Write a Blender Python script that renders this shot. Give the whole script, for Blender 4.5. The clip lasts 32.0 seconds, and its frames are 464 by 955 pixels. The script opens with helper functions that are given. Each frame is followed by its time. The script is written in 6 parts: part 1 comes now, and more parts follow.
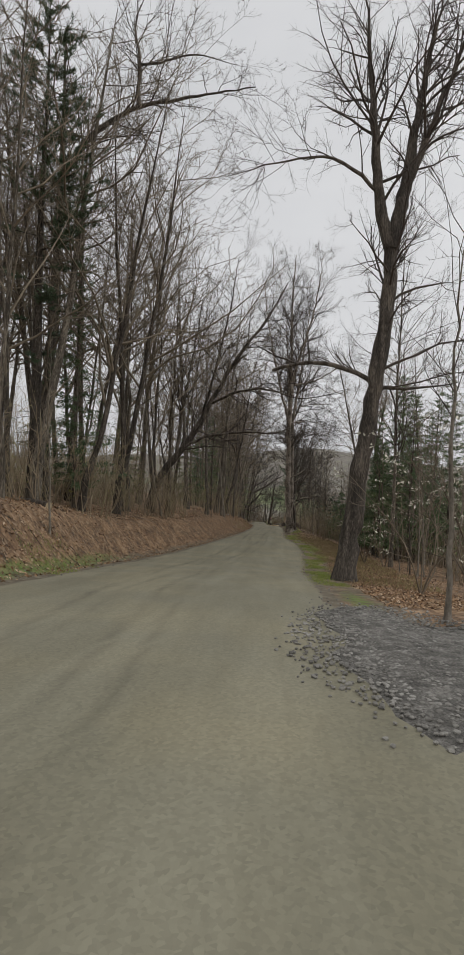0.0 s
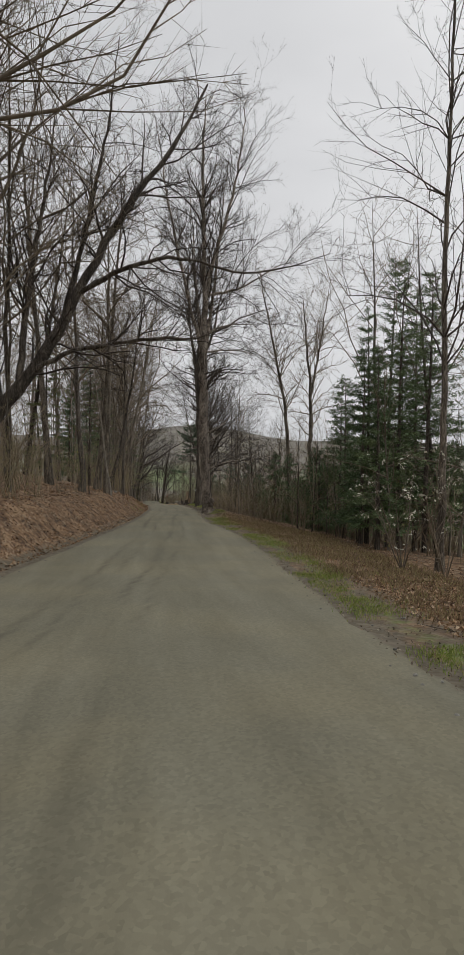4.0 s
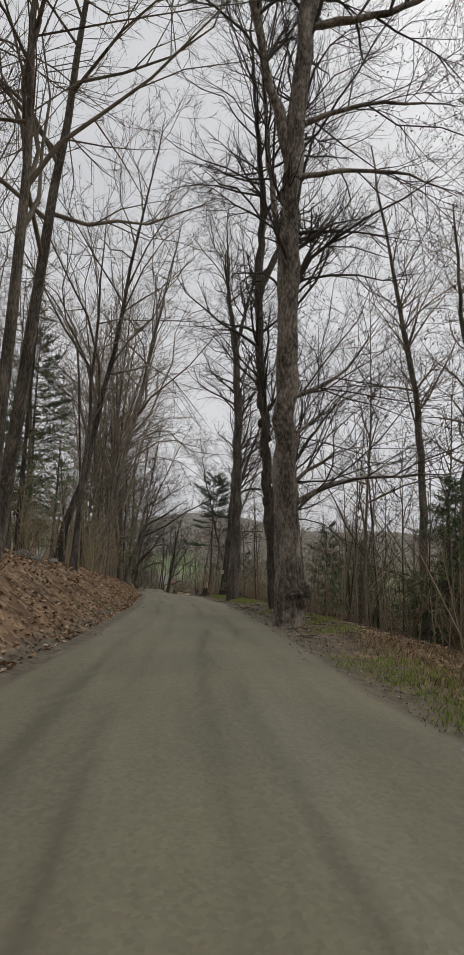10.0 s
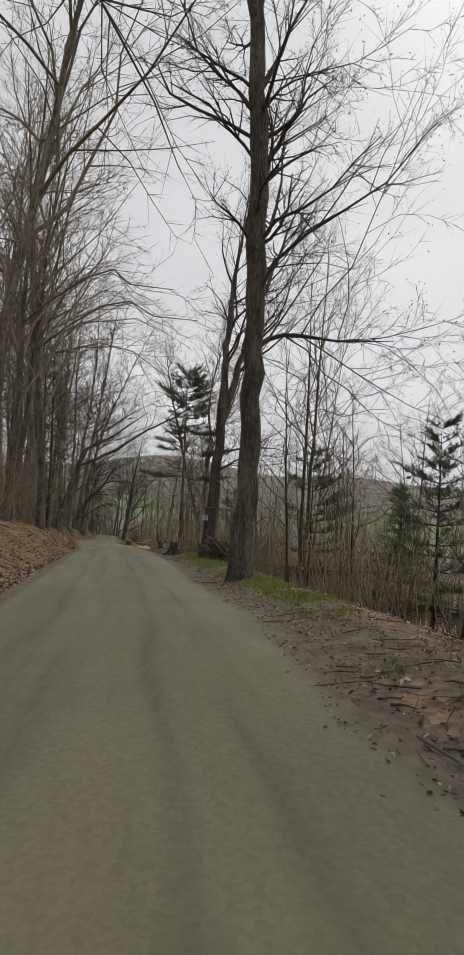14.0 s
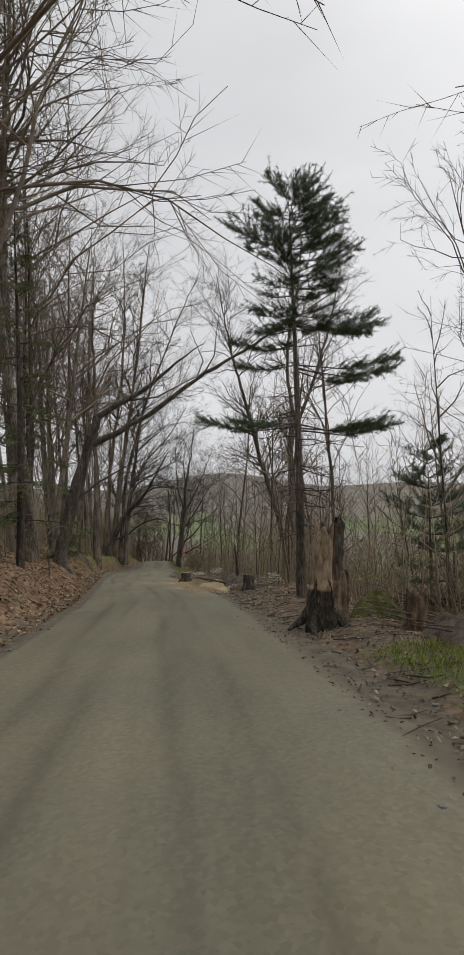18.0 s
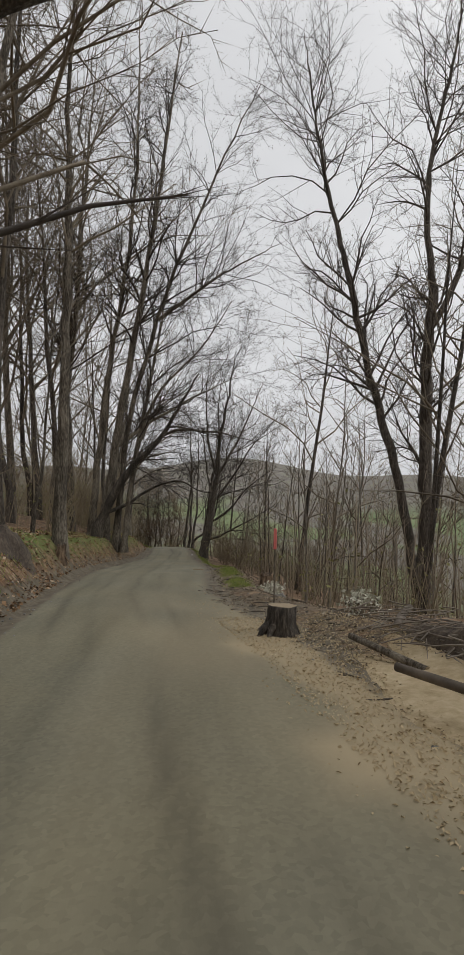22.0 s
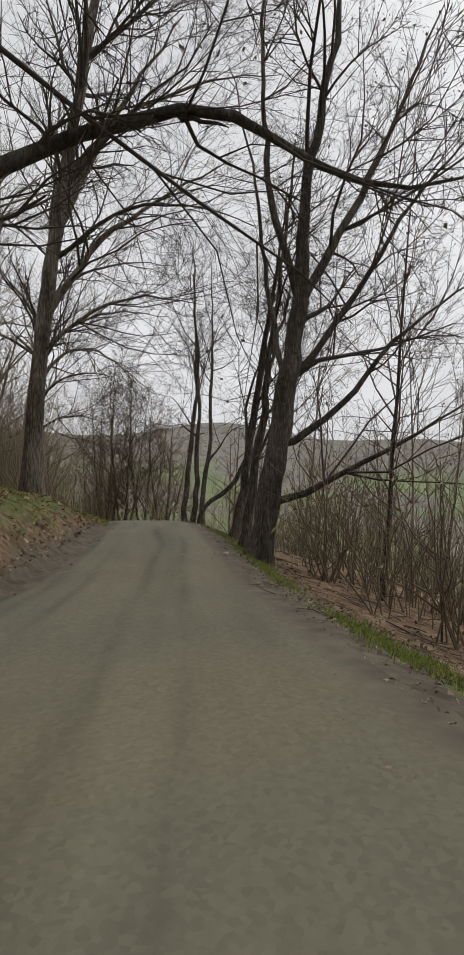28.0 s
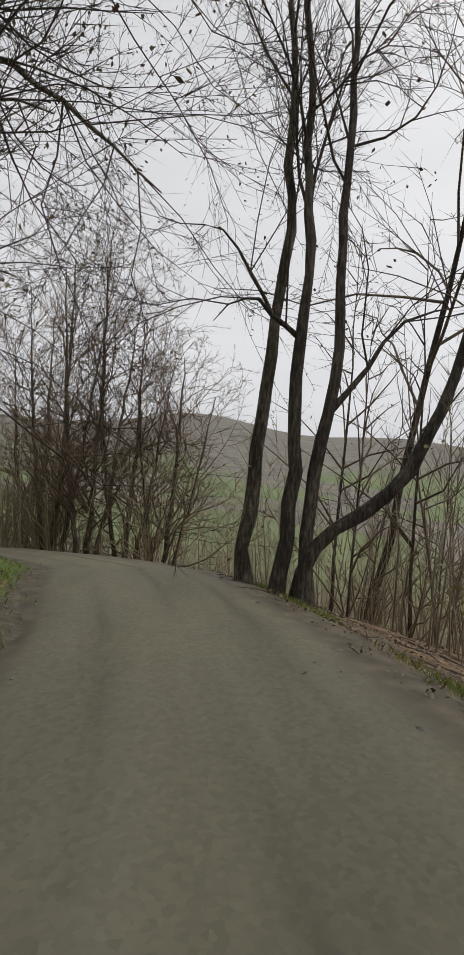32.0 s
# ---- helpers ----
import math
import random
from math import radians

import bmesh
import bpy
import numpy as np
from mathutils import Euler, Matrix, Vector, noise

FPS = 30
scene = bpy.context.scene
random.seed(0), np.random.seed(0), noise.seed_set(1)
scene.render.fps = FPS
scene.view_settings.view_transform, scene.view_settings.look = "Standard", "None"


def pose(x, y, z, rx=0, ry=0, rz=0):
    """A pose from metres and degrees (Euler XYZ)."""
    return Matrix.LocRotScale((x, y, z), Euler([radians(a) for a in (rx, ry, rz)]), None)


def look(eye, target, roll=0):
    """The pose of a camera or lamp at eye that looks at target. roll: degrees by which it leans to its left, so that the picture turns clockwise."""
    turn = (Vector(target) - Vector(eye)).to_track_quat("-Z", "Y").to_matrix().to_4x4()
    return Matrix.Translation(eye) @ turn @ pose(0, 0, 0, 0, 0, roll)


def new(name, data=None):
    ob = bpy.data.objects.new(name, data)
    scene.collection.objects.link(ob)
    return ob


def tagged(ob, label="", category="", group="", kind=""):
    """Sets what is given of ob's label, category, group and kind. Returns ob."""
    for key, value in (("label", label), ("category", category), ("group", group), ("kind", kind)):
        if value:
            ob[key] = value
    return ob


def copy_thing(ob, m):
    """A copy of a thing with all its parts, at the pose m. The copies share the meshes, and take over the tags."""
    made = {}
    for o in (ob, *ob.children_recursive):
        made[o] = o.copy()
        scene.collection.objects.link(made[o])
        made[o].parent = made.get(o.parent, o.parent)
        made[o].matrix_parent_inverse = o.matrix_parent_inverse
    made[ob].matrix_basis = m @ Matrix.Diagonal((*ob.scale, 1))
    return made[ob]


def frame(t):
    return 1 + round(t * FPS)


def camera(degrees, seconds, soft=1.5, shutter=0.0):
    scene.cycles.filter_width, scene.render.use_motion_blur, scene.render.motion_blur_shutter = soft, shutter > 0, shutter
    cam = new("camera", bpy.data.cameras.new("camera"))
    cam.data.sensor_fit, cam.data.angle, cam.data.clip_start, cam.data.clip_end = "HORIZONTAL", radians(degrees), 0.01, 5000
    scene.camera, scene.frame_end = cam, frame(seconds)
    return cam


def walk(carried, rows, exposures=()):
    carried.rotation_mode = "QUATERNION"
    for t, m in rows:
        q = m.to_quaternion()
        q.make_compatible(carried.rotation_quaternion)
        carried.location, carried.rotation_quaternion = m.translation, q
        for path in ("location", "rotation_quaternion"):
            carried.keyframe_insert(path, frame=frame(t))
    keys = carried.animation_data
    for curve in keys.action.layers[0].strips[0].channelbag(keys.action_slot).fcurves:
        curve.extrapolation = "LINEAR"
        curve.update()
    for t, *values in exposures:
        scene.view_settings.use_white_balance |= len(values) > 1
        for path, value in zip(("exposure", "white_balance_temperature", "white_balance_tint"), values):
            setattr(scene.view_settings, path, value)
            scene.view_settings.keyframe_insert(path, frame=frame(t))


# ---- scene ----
SKY = 0.97
# camera: metres and degrees, by time
cam = camera(46.0, 32.0, soft=1.5, shutter=0.0)
ROWS = [
    (0.0, 0.011, 0.048, 1.336, 90.00, -2.19, 3.45),
    (0.5, -0.338, 3.000, 1.123, 89.63, -0.45, 3.07),
    (1.0, -0.743, 5.658, 0.934, 88.78, -1.70, 1.58),
    (1.5, -0.942, 8.237, 0.722, 89.78, 0.20, 0.27),
    (2.0, -1.165, 10.802, 0.534, 90.54, -0.04, -1.41),
    (2.5, -1.292, 13.221, 0.322, 90.12, -0.04, -3.41),
    (3.0, -1.357, 15.543, 0.099, 89.02, 1.58, -4.67),
    (3.5, -1.532, 18.006, -0.175, 89.40, -0.31, -7.17),
    (4.0, -1.575, 20.611, -0.452, 88.02, -0.42, -8.59),
    (4.5, -1.554, 23.328, -0.882, 89.59, -2.86, -10.04),
    (6.5, -1.338, 33.216, -2.238, 90.19, -2.72, -14.30),
    (7.0, -1.111, 35.583, -2.450, 90.76, -3.33, -13.94),
    (7.5, -0.918, 37.840, -2.568, 91.76, -2.72, -12.93),
    (8.0, -0.863, 40.206, -2.687, 95.70, -0.96, -10.39),
    (8.5, -0.799, 42.562, -2.760, 96.23, -1.21, -8.62),
    (9.0, -0.776, 45.008, -2.762, 96.69, -1.59, -7.84),
    (9.5, -0.760, 47.388, -2.770, 97.45, -2.08, -7.47),
    (10.0, -0.725, 49.747, -2.820, 97.36, -2.11, -7.67),
    (10.5, -0.676, 52.096, -2.892, 96.79, -2.54, -8.78),
    (11.0, -0.616, 54.440, -2.955, 96.14, -2.12, -10.18),
    (11.5, -0.564, 56.825, -3.015, 95.87, -1.76, -11.12),
    (12.0, -0.448, 59.265, -3.078, 95.56, -1.88, -11.59),
    (12.5, -0.266, 61.639, -3.192, 94.42, -2.01, -10.69),
    (13.0, -0.019, 64.111, -3.330, 92.94, -1.90, -10.79),
    (13.5, 0.360, 66.924, -3.477, 92.34, -2.60, -11.74),
    (15.5, 1.091, 77.544, -4.096, 90.05, -3.14, -9.84),
    (16.0, 1.186, 80.318, -4.293, 90.35, -1.89, -8.47),
    (16.5, 1.197, 83.057, -4.504, 90.33, -0.71, -7.49),
    (17.0, 1.178, 85.787, -4.705, 91.07, 0.48, -6.52),
    (17.5, 1.113, 88.598, -4.847, 92.69, 1.63, -6.15),
    (18.0, 1.128, 91.383, -5.023, 93.26, 1.35, -6.09),
    (18.5, 1.119, 94.168, -5.205, 92.77, 1.27, -5.99),
    (19.0, 1.153, 96.885, -5.371, 92.46, 1.32, -5.84),
    (19.5, 1.121, 99.511, -5.549, 91.75, 1.30, -6.99),
    (20.0, 0.997, 101.992, -5.799, 91.47, 0.58, -7.57),
    (20.5, 0.845, 104.518, -6.036, 91.50, -0.31, -7.02),
    (21.0, 0.655, 107.074, -6.257, 91.48, -1.03, -6.63),
    (21.5, 0.406, 109.647, -6.435, 91.37, -1.42, -6.29),
    (22.0, 0.091, 112.261, -6.598, 91.78, -1.23, -4.79),
    (22.5, -0.262, 114.973, -6.798, 91.43, -1.09, -2.84),
    (23.0, -0.553, 117.651, -7.051, 91.36, -1.22, -3.44),
    (23.5, -0.762, 120.281, -7.280, 91.96, -1.31, -3.52),
    (24.0, -0.833, 122.936, -7.477, 92.89, -0.46, -4.67),
    (24.5, -0.869, 125.591, -7.621, 91.53, -0.44, -8.74),
    (26.5, -0.916, 134.909, -8.422, 88.42, 1.53, -10.52),
    (27.0, -0.809, 136.872, -8.606, 87.73, 0.75, -10.35),
    (27.5, -0.740, 138.838, -8.812, 87.56, -1.41, -9.28),
    (28.0, -0.666, 140.955, -9.072, 88.29, -0.85, -6.58),
    (28.5, -0.595, 143.200, -9.410, 89.50, -1.07, -5.16),
    (29.0, -0.562, 145.441, -9.726, 89.50, -0.96, -4.55),
    (29.5, -0.647, 147.555, -9.933, 90.02, -0.58, -4.14),
    (30.0, -0.681, 149.519, -10.045, 91.47, -0.21, -4.14),
    (30.5, -0.803, 151.419, -10.061, 92.05, 0.49, -5.03),
    (31.0, -1.132, 153.530, -9.877, 90.94, -2.49, -6.44),
    (31.5, -1.453, 155.502, -9.815, 88.95, -3.82, -7.79),
    (32.0, -1.677, 157.462, -9.812, 87.61, -3.15, -9.18),
]
walk(cam, [(t, pose(x, y, z, rx, ry, rz)) for t, x, y, z, rx, ry, rz in ROWS], exposures=[(0, -0.15), (7, -0.2), (10, -0.18), (13, -0.1), (16, -0.08), (20, -0.08), (24, -0.12), (27, -0.05), (28, 0.02), (30, 0.02), (32, -0.03)])

# ---- shape of the land: road line (y, left edge, right edge), its height, the bank and the slope ----
ROAD = [(-40, -6.6, 3.6), (-10, -6.5, 3.5), (0, -6.4, 2.6), (14, -7.1, 1.9), (28, -7.5, 2.3), (36, -6.6, 2.9),
        (44, -5.2, 3.3), (50, -4.2, 3.2), (57, -2.9, 2.4), (62, -2.2, 2.6), (66, -2.0, 3.0), (74, -1.6, 3.0),
        (79, -1.6, 3.5), (86, -1.7, 3.4), (95, -1.7, 3.4), (102, -1.9, 3.4), (110, -2.1, 3.3), (120, -2.9, 2.4),
        (128, -3.6, 1.1), (138, -3.9, 1.4), (142, -3.8, 1.4), (150, -3.0, 1.0), (155, -2.7, 0.8), (163, -2.9, 0.5),
        (168, -3.5, -0.3), (172, -5.6, -2.5), (176, -10.5, -6.3), (182, -19, -14), (190, -32, -26), (205, -58, -50), (240, -110, -100)]
LEVEL = [(-40, 0.3), (-10, -0.55), (-2, -0.66), (6, -1.09), (14, -1.75), (22, -2.67), (30, -3.55), (38, -4.09), (46, -4.38),
         (54, -4.63), (62, -4.81), (70, -5.23), (78, -5.73), (86, -6.32), (94, -6.81), (102, -7.44), (110, -8.09),
         (118, -8.69), (126, -9.26), (134, -9.8), (142, -10.56), (150, -11.15), (158, -11.3), (166, -11.85),
         (174, -12.9), (190, -15.5), (240, -22), (330, -34), (420, -38)]
BANK = [(-30, 0.8), (0, 1.4), (15, 2.5), (26, 2.5), (34, 2.1), (45, 1.8), (60, 1.5), (78, 1.4), (95, 1.2), (118, 1.35), (134, 1.5), (150, 1.45),
        (157, 1.15), (163, 0.4), (172, 0.35), (180, 0.2)]
VERGE = [(-30, 4.0), (40, 4.2), (52, 2.2), (66, 1.9), (100, 1.8), (112, 3.0), (118, 4.5), (126, 4.0), (132, 1.6), (145, 0.9), (180, 1.0)]


def table(rows, y, k=1):
    a = np.array(rows, float)
    return np.interp(y, a[:, 0], a[:, k])


def smooth(v):
    v = np.clip(v, 0, 1)
    return v * v * (3 - 2 * v)


def wave(x, y, size, seed=0.0):
    """Gentle rolling relief, -1 to 1, with no lookup."""
    a, b = x / size, y / size
    return (np.sin(1.7 * a + 2.3 * b + seed) + np.sin(2.9 * a - 1.3 * b + 1.3 * seed + 1)
            + np.sin(-1.1 * a + 3.7 * b + 2.1 * seed + 2) + np.sin(4.3 * a + 1.9 * b + 0.7 * seed)) / 4


def land(x, y):
    """Height of the ground."""
    x, y = np.asarray(x, float), np.asarray(y, float)
    z = table(LEVEL, y)
    left, right = table(ROAD, y, 1) - x, x - table(ROAD, y, 2)
    h = table(BANK, y)
    dl = np.maximum(left, 0)
    up = h * smooth(dl / (2.6 - 1.1 * smooth((y - 112) / 10))) + 0.21 * np.clip(dl - 1.8, 0, 14) * smooth((172 - y) / 14) + 0.12 * np.clip(dl - 15, 0, 25) + 0.05 * np.clip(dl - 40, 0, 150)
    up = up + smooth(dl / 3) * 0.10 * wave(x, y, 1.7, 3) + smooth(dl / 8) * 0.25 * wave(x, y, 6, 5)
    dr = np.maximum(right, 0)
    v = table(VERGE, y)
    steep = 0.13 + 0.17 * smooth((y - 50) / 25)
    out = np.maximum(dr - v, 0)
    down = -0.22 * smooth(dr / 1.3) * smooth((y - 55) / 10) * smooth((146 - y) / 8) + 0.28 * smooth(dr / 0.9) * smooth((y - 140) / 8) + 0.03 * np.minimum(dr, v) + steep * np.minimum(out, 9) + (0.16 + 0.08 * smooth((y - 60) / 60)) * np.clip(out - 9, 0, 105)
    down = down + 0.65 * smooth((dr - 0.6) / 1.9) * smooth((y - 121) / 7) * smooth((144 - y) / 9)
    down = down - smooth(dr / 2) * 0.05 * wave(x, y, 1.1, 1) - smooth(dr / 9) * 0.3 * wave(x, y, 7, 2)
    far = smooth((np.hypot(x, y - 150) - 450) / 1300)
    fold = 1 + 0.22 * np.sin(np.arctan2(x, y - 150) * 7 + 1) + 0.13 * np.sin(np.arctan2(x, y - 150) * 17)
    low = np.maximum(z + up - down, -46 + 3 * wave(x, y, 60, 4))
    return low * (1 - far) + far * (-40 + 112 * fold)

# ---- light: an overcast spring day ----
world = bpy.data.worlds.new("overcast")
scene.world = world
world.use_nodes = True
wn, wl = world.node_tree.nodes, world.node_tree.links
wn.clear()
w_out = wn.new("ShaderNodeOutputWorld")
w_bg = wn.new("ShaderNodeBackground")
w_sky = wn.new("ShaderNodeTexSky")
w_sky.sky_type, w_sky.sun_disc = "NISHITA", False
w_sky.sun_elevation, w_sky.sun_rotation = radians(48), radians(35)
w_sky.air_density, w_sky.dust_density, w_sky.ozone_density = 2.0, 6.0, 1.0
w_hsv = wn.new("ShaderNodeHueSaturation")
w_hsv.inputs["Saturation"].default_value, w_hsv.inputs["Value"].default_value = 0.12, 0.012
w_co = wn.new("ShaderNodeTexCoord")
w_map = wn.new("ShaderNodeMapping")
w_map.inputs["Scale"].default_value = (1.0, 1.0, 2.6)
w_noise = wn.new("ShaderNodeTexNoise")
w_noise.inputs["Scale"].default_value, w_noise.inputs["Detail"].default_value = 1.6, 4.0
w_ramp = wn.new("ShaderNodeValToRGB")
w_ramp.color_ramp.elements[0].position, w_ramp.color_ramp.elements[0].color = 0.3, (0.617, 0.626, 0.647, 1)
w_ramp.color_ramp.elements[1].position, w_ramp.color_ramp.elements[1].color = 0.75, (0.795, 0.80, 0.82, 1)
w_mix = wn.new("ShaderNodeMix")
w_mix.data_type, w_mix.blend_type = "RGBA", "ADD"
w_mix.inputs["Factor"].default_value = 0.5
wl.new(w_sky.outputs["Color"], w_hsv.inputs["Color"])
wl.new(w_co.outputs["Generated"], w_map.inputs["Vector"])
wl.new(w_map.outputs["Vector"], w_noise.inputs["Vector"])
wl.new(w_noise.outputs["Fac"], w_ramp.inputs["Fac"])
wl.new(w_ramp.outputs["Color"], w_mix.inputs["A"])
wl.new(w_hsv.outputs["Color"], w_mix.inputs["B"])
wl.new(w_mix.outputs["Result"], w_bg.inputs["Color"])
w_bg.inputs["Strength"].default_value = SKY
wl.new(w_bg.outputs["Background"], w_out.inputs["Surface"])
sun_data = bpy.data.lights.new("veiled_sun", "SUN")
sun_data.energy, sun_data.angle, sun_data.color = 0.6, radians(45), (1.0, 0.97, 0.93)
sun = new("veiled_sun", sun_data)
sun.matrix_world = look((0, 0, 60), (-25, 35, 0))


# ---- materials ----
def material(name, stops, scale=4.0, detail=6.0, rough=0.85, bump=0.3, stretch=(1, 1, 1), coord="Object", fine=0.0, spread=0.15, tint=0.0, bump_scale=None):
    """Two scales of noise through a colour ramp, with relief from the same noise."""
    m = bpy.data.materials.new(name)
    m.use_nodes = True
    n, l = m.node_tree.nodes, m.node_tree.links
    bsdf = n["Principled BSDF"]
    bsdf.inputs["Roughness"].default_value = rough
    if coord == "World":
        src = n.new("ShaderNodeNewGeometry").outputs["Position"]
    else:
        src = n.new("ShaderNodeTexCoord").outputs["Object"]
    mp = n.new("ShaderNodeMapping")
    mp.inputs["Scale"].default_value = stretch
    l.new(src, mp.inputs["Vector"])
    a = n.new("ShaderNodeTexNoise")
    a.inputs["Scale"].default_value, a.inputs["Detail"].default_value = scale, detail
    a.inputs["Roughness"].default_value = 0.65
    l.new(mp.outputs["Vector"], a.inputs["Vector"])
    b = n.new("ShaderNodeTexNoise")
    b.inputs["Scale"].default_value, b.inputs["Detail"].default_value = scale * 0.13, 3.0
    l.new(mp.outputs["Vector"], b.inputs["Vector"])
    mx = n.new("ShaderNodeMix")
    mx.inputs["Factor"].default_value = 0.4
    l.new(a.outputs["Fac"], mx.inputs["A"])
    l.new(b.outputs["Fac"], mx.inputs["B"])
    value = mx.outputs["Result"]
    if tint:
        info = n.new("ShaderNodeObjectInfo")
        ma = n.new("ShaderNodeMath")
        ma.operation = "MULTIPLY_ADD"
        ma.inputs[1].default_value, ma.inputs[2].default_value = tint, -tint / 2
        l.new(info.outputs["Random"], ma.inputs[0])
        ad = n.new("ShaderNodeMath")
        l.new(value, ad.inputs[0])
        l.new(ma.outputs["Value"], ad.inputs[1])
        value = ad.outputs["Value"]
    ramp = n.new("ShaderNodeValToRGB")
    els = ramp.color_ramp.elements
    lo, hi = 0.5 - spread, 0.5 + spread
    for i, c in enumerate(stops):
        e = els[i] if i < 2 else els.new(0.5)
        e.position = lo + (hi - lo) * i / max(1, len(stops) - 1)
        e.color = (*c, 1)
    l.new(value, ramp.inputs["Fac"])
    l.new(ramp.outputs["Color"], bsdf.inputs["Base Color"])
    if bump:
        bp = n.new("ShaderNodeBump")
        bp.inputs["Strength"].default_value, bp.inputs["Distance"].default_value = bump, bump_scale or 0.03
        l.new(a.outputs["Fac"], bp.inputs["Height"])
        l.new(bp.outputs["Normal"], bsdf.inputs["Normal"])
    return m


BARK = material("rough_grey_bark", [(0.055, 0.046, 0.035), (0.153, 0.129, 0.10), (0.32, 0.28, 0.22)], 17, 10, 0.95, 1.0, (1.5, 1.5, 0.3), tint=0.10, spread=0.10, bump_scale=0.06)
BARK_DARK = material("dark_wet_bark", [(0.032, 0.027, 0.022), (0.085, 0.071, 0.057), (0.205, 0.175, 0.142)], 17, 10, 0.9, 1.0, (1.5, 1.5, 0.3), tint=0.08, spread=0.11, bump_scale=0.06)
BARK_FLAKY = material("flaking_grey_brown_bark", [(0.06, 0.05, 0.04), (0.225, 0.188, 0.152), (0.43, 0.375, 0.315)], 11, 12, 0.95, 1.0, (1.3, 1.3, 0.6), spread=0.10, bump_scale=0.07)
BARK_PALE = material("pale_smooth_bark", [(0.08, 0.069, 0.054), (0.20, 0.175, 0.14), (0.36, 0.325, 0.27)], 9, 9, 0.9, 0.7, (1.2, 1.2, 0.4), tint=0.12)
TWIG = material("grey_brown_twigs", [(0.105, 0.085, 0.062), (0.19, 0.155, 0.113), (0.29, 0.24, 0.172)], 2, 3, 0.9, 0, tint=0.14)
BROWN_TWIG = material("warm_brown_twigs", [(0.15, 0.105, 0.07), (0.25, 0.18, 0.12)], 2, 3, 0.9, 0, tint=0.12)
TWIG_DARK = material("dark_twigs", [(0.05, 0.041, 0.035), (0.105, 0.086, 0.07)], 2, 3, 0.9, 0, tint=0.1)
BUD = material("opening_buds", [(0.10, 0.07, 0.045), (0.16, 0.13, 0.06)], 1, 2, 0.8, 0)
NEEDLE = material("dark_green_needles", [(0.065, 0.105, 0.048), (0.125, 0.185, 0.08), (0.20, 0.25, 0.115)], 1.5, 4, 0.75, 0, tint=0.15)
PINE_NEEDLE = material("blue_green_pine_needles", [(0.04, 0.068, 0.038), (0.082, 0.122, 0.066), (0.14, 0.18, 0.095)], 1.2, 4, 0.7, 0)
ROTTEN = material("rotten_wood", [(0.035, 0.025, 0.018), (0.13, 0.088, 0.058), (0.36, 0.26, 0.17)], 7, 10, 0.95, 1.0, (1.5, 1.5, 0.4), spread=0.12, bump_scale=0.06)
FRESH_WOOD = material("fresh_cut_wood", [(0.34, 0.26, 0.16), (0.48, 0.38, 0.25)], 8, 5, 0.8, 0.2)
HEMLOCK = material("olive_hemlock_needles", [(0.085, 0.105, 0.045), (0.15, 0.17, 0.07), (0.23, 0.24, 0.105)], 1.5, 4, 0.75, 0)
SPROUT = material("opening_spring_leaves", [(0.20, 0.19, 0.07), (0.29, 0.28, 0.10), (0.36, 0.32, 0.14)], 0.7, 4, 0.8, 0, coord="World")
DEBRIS = material("grey_dead_sticks", [(0.10, 0.082, 0.065), (0.20, 0.165, 0.13), (0.31, 0.27, 0.22)], 3, 4, 0.95, 0.2, tint=0.2)
STONE = material("crushed_grey_stone", [(0.10, 0.095, 0.086), (0.25, 0.238, 0.212), (0.43, 0.415, 0.38)], 5, 5, 0.9, 0.4)
PETAL = material("pale_blossom", [(0.55, 0.54, 0.42), (0.74, 0.72, 0.62)], 3, 2, 0.7, 0)


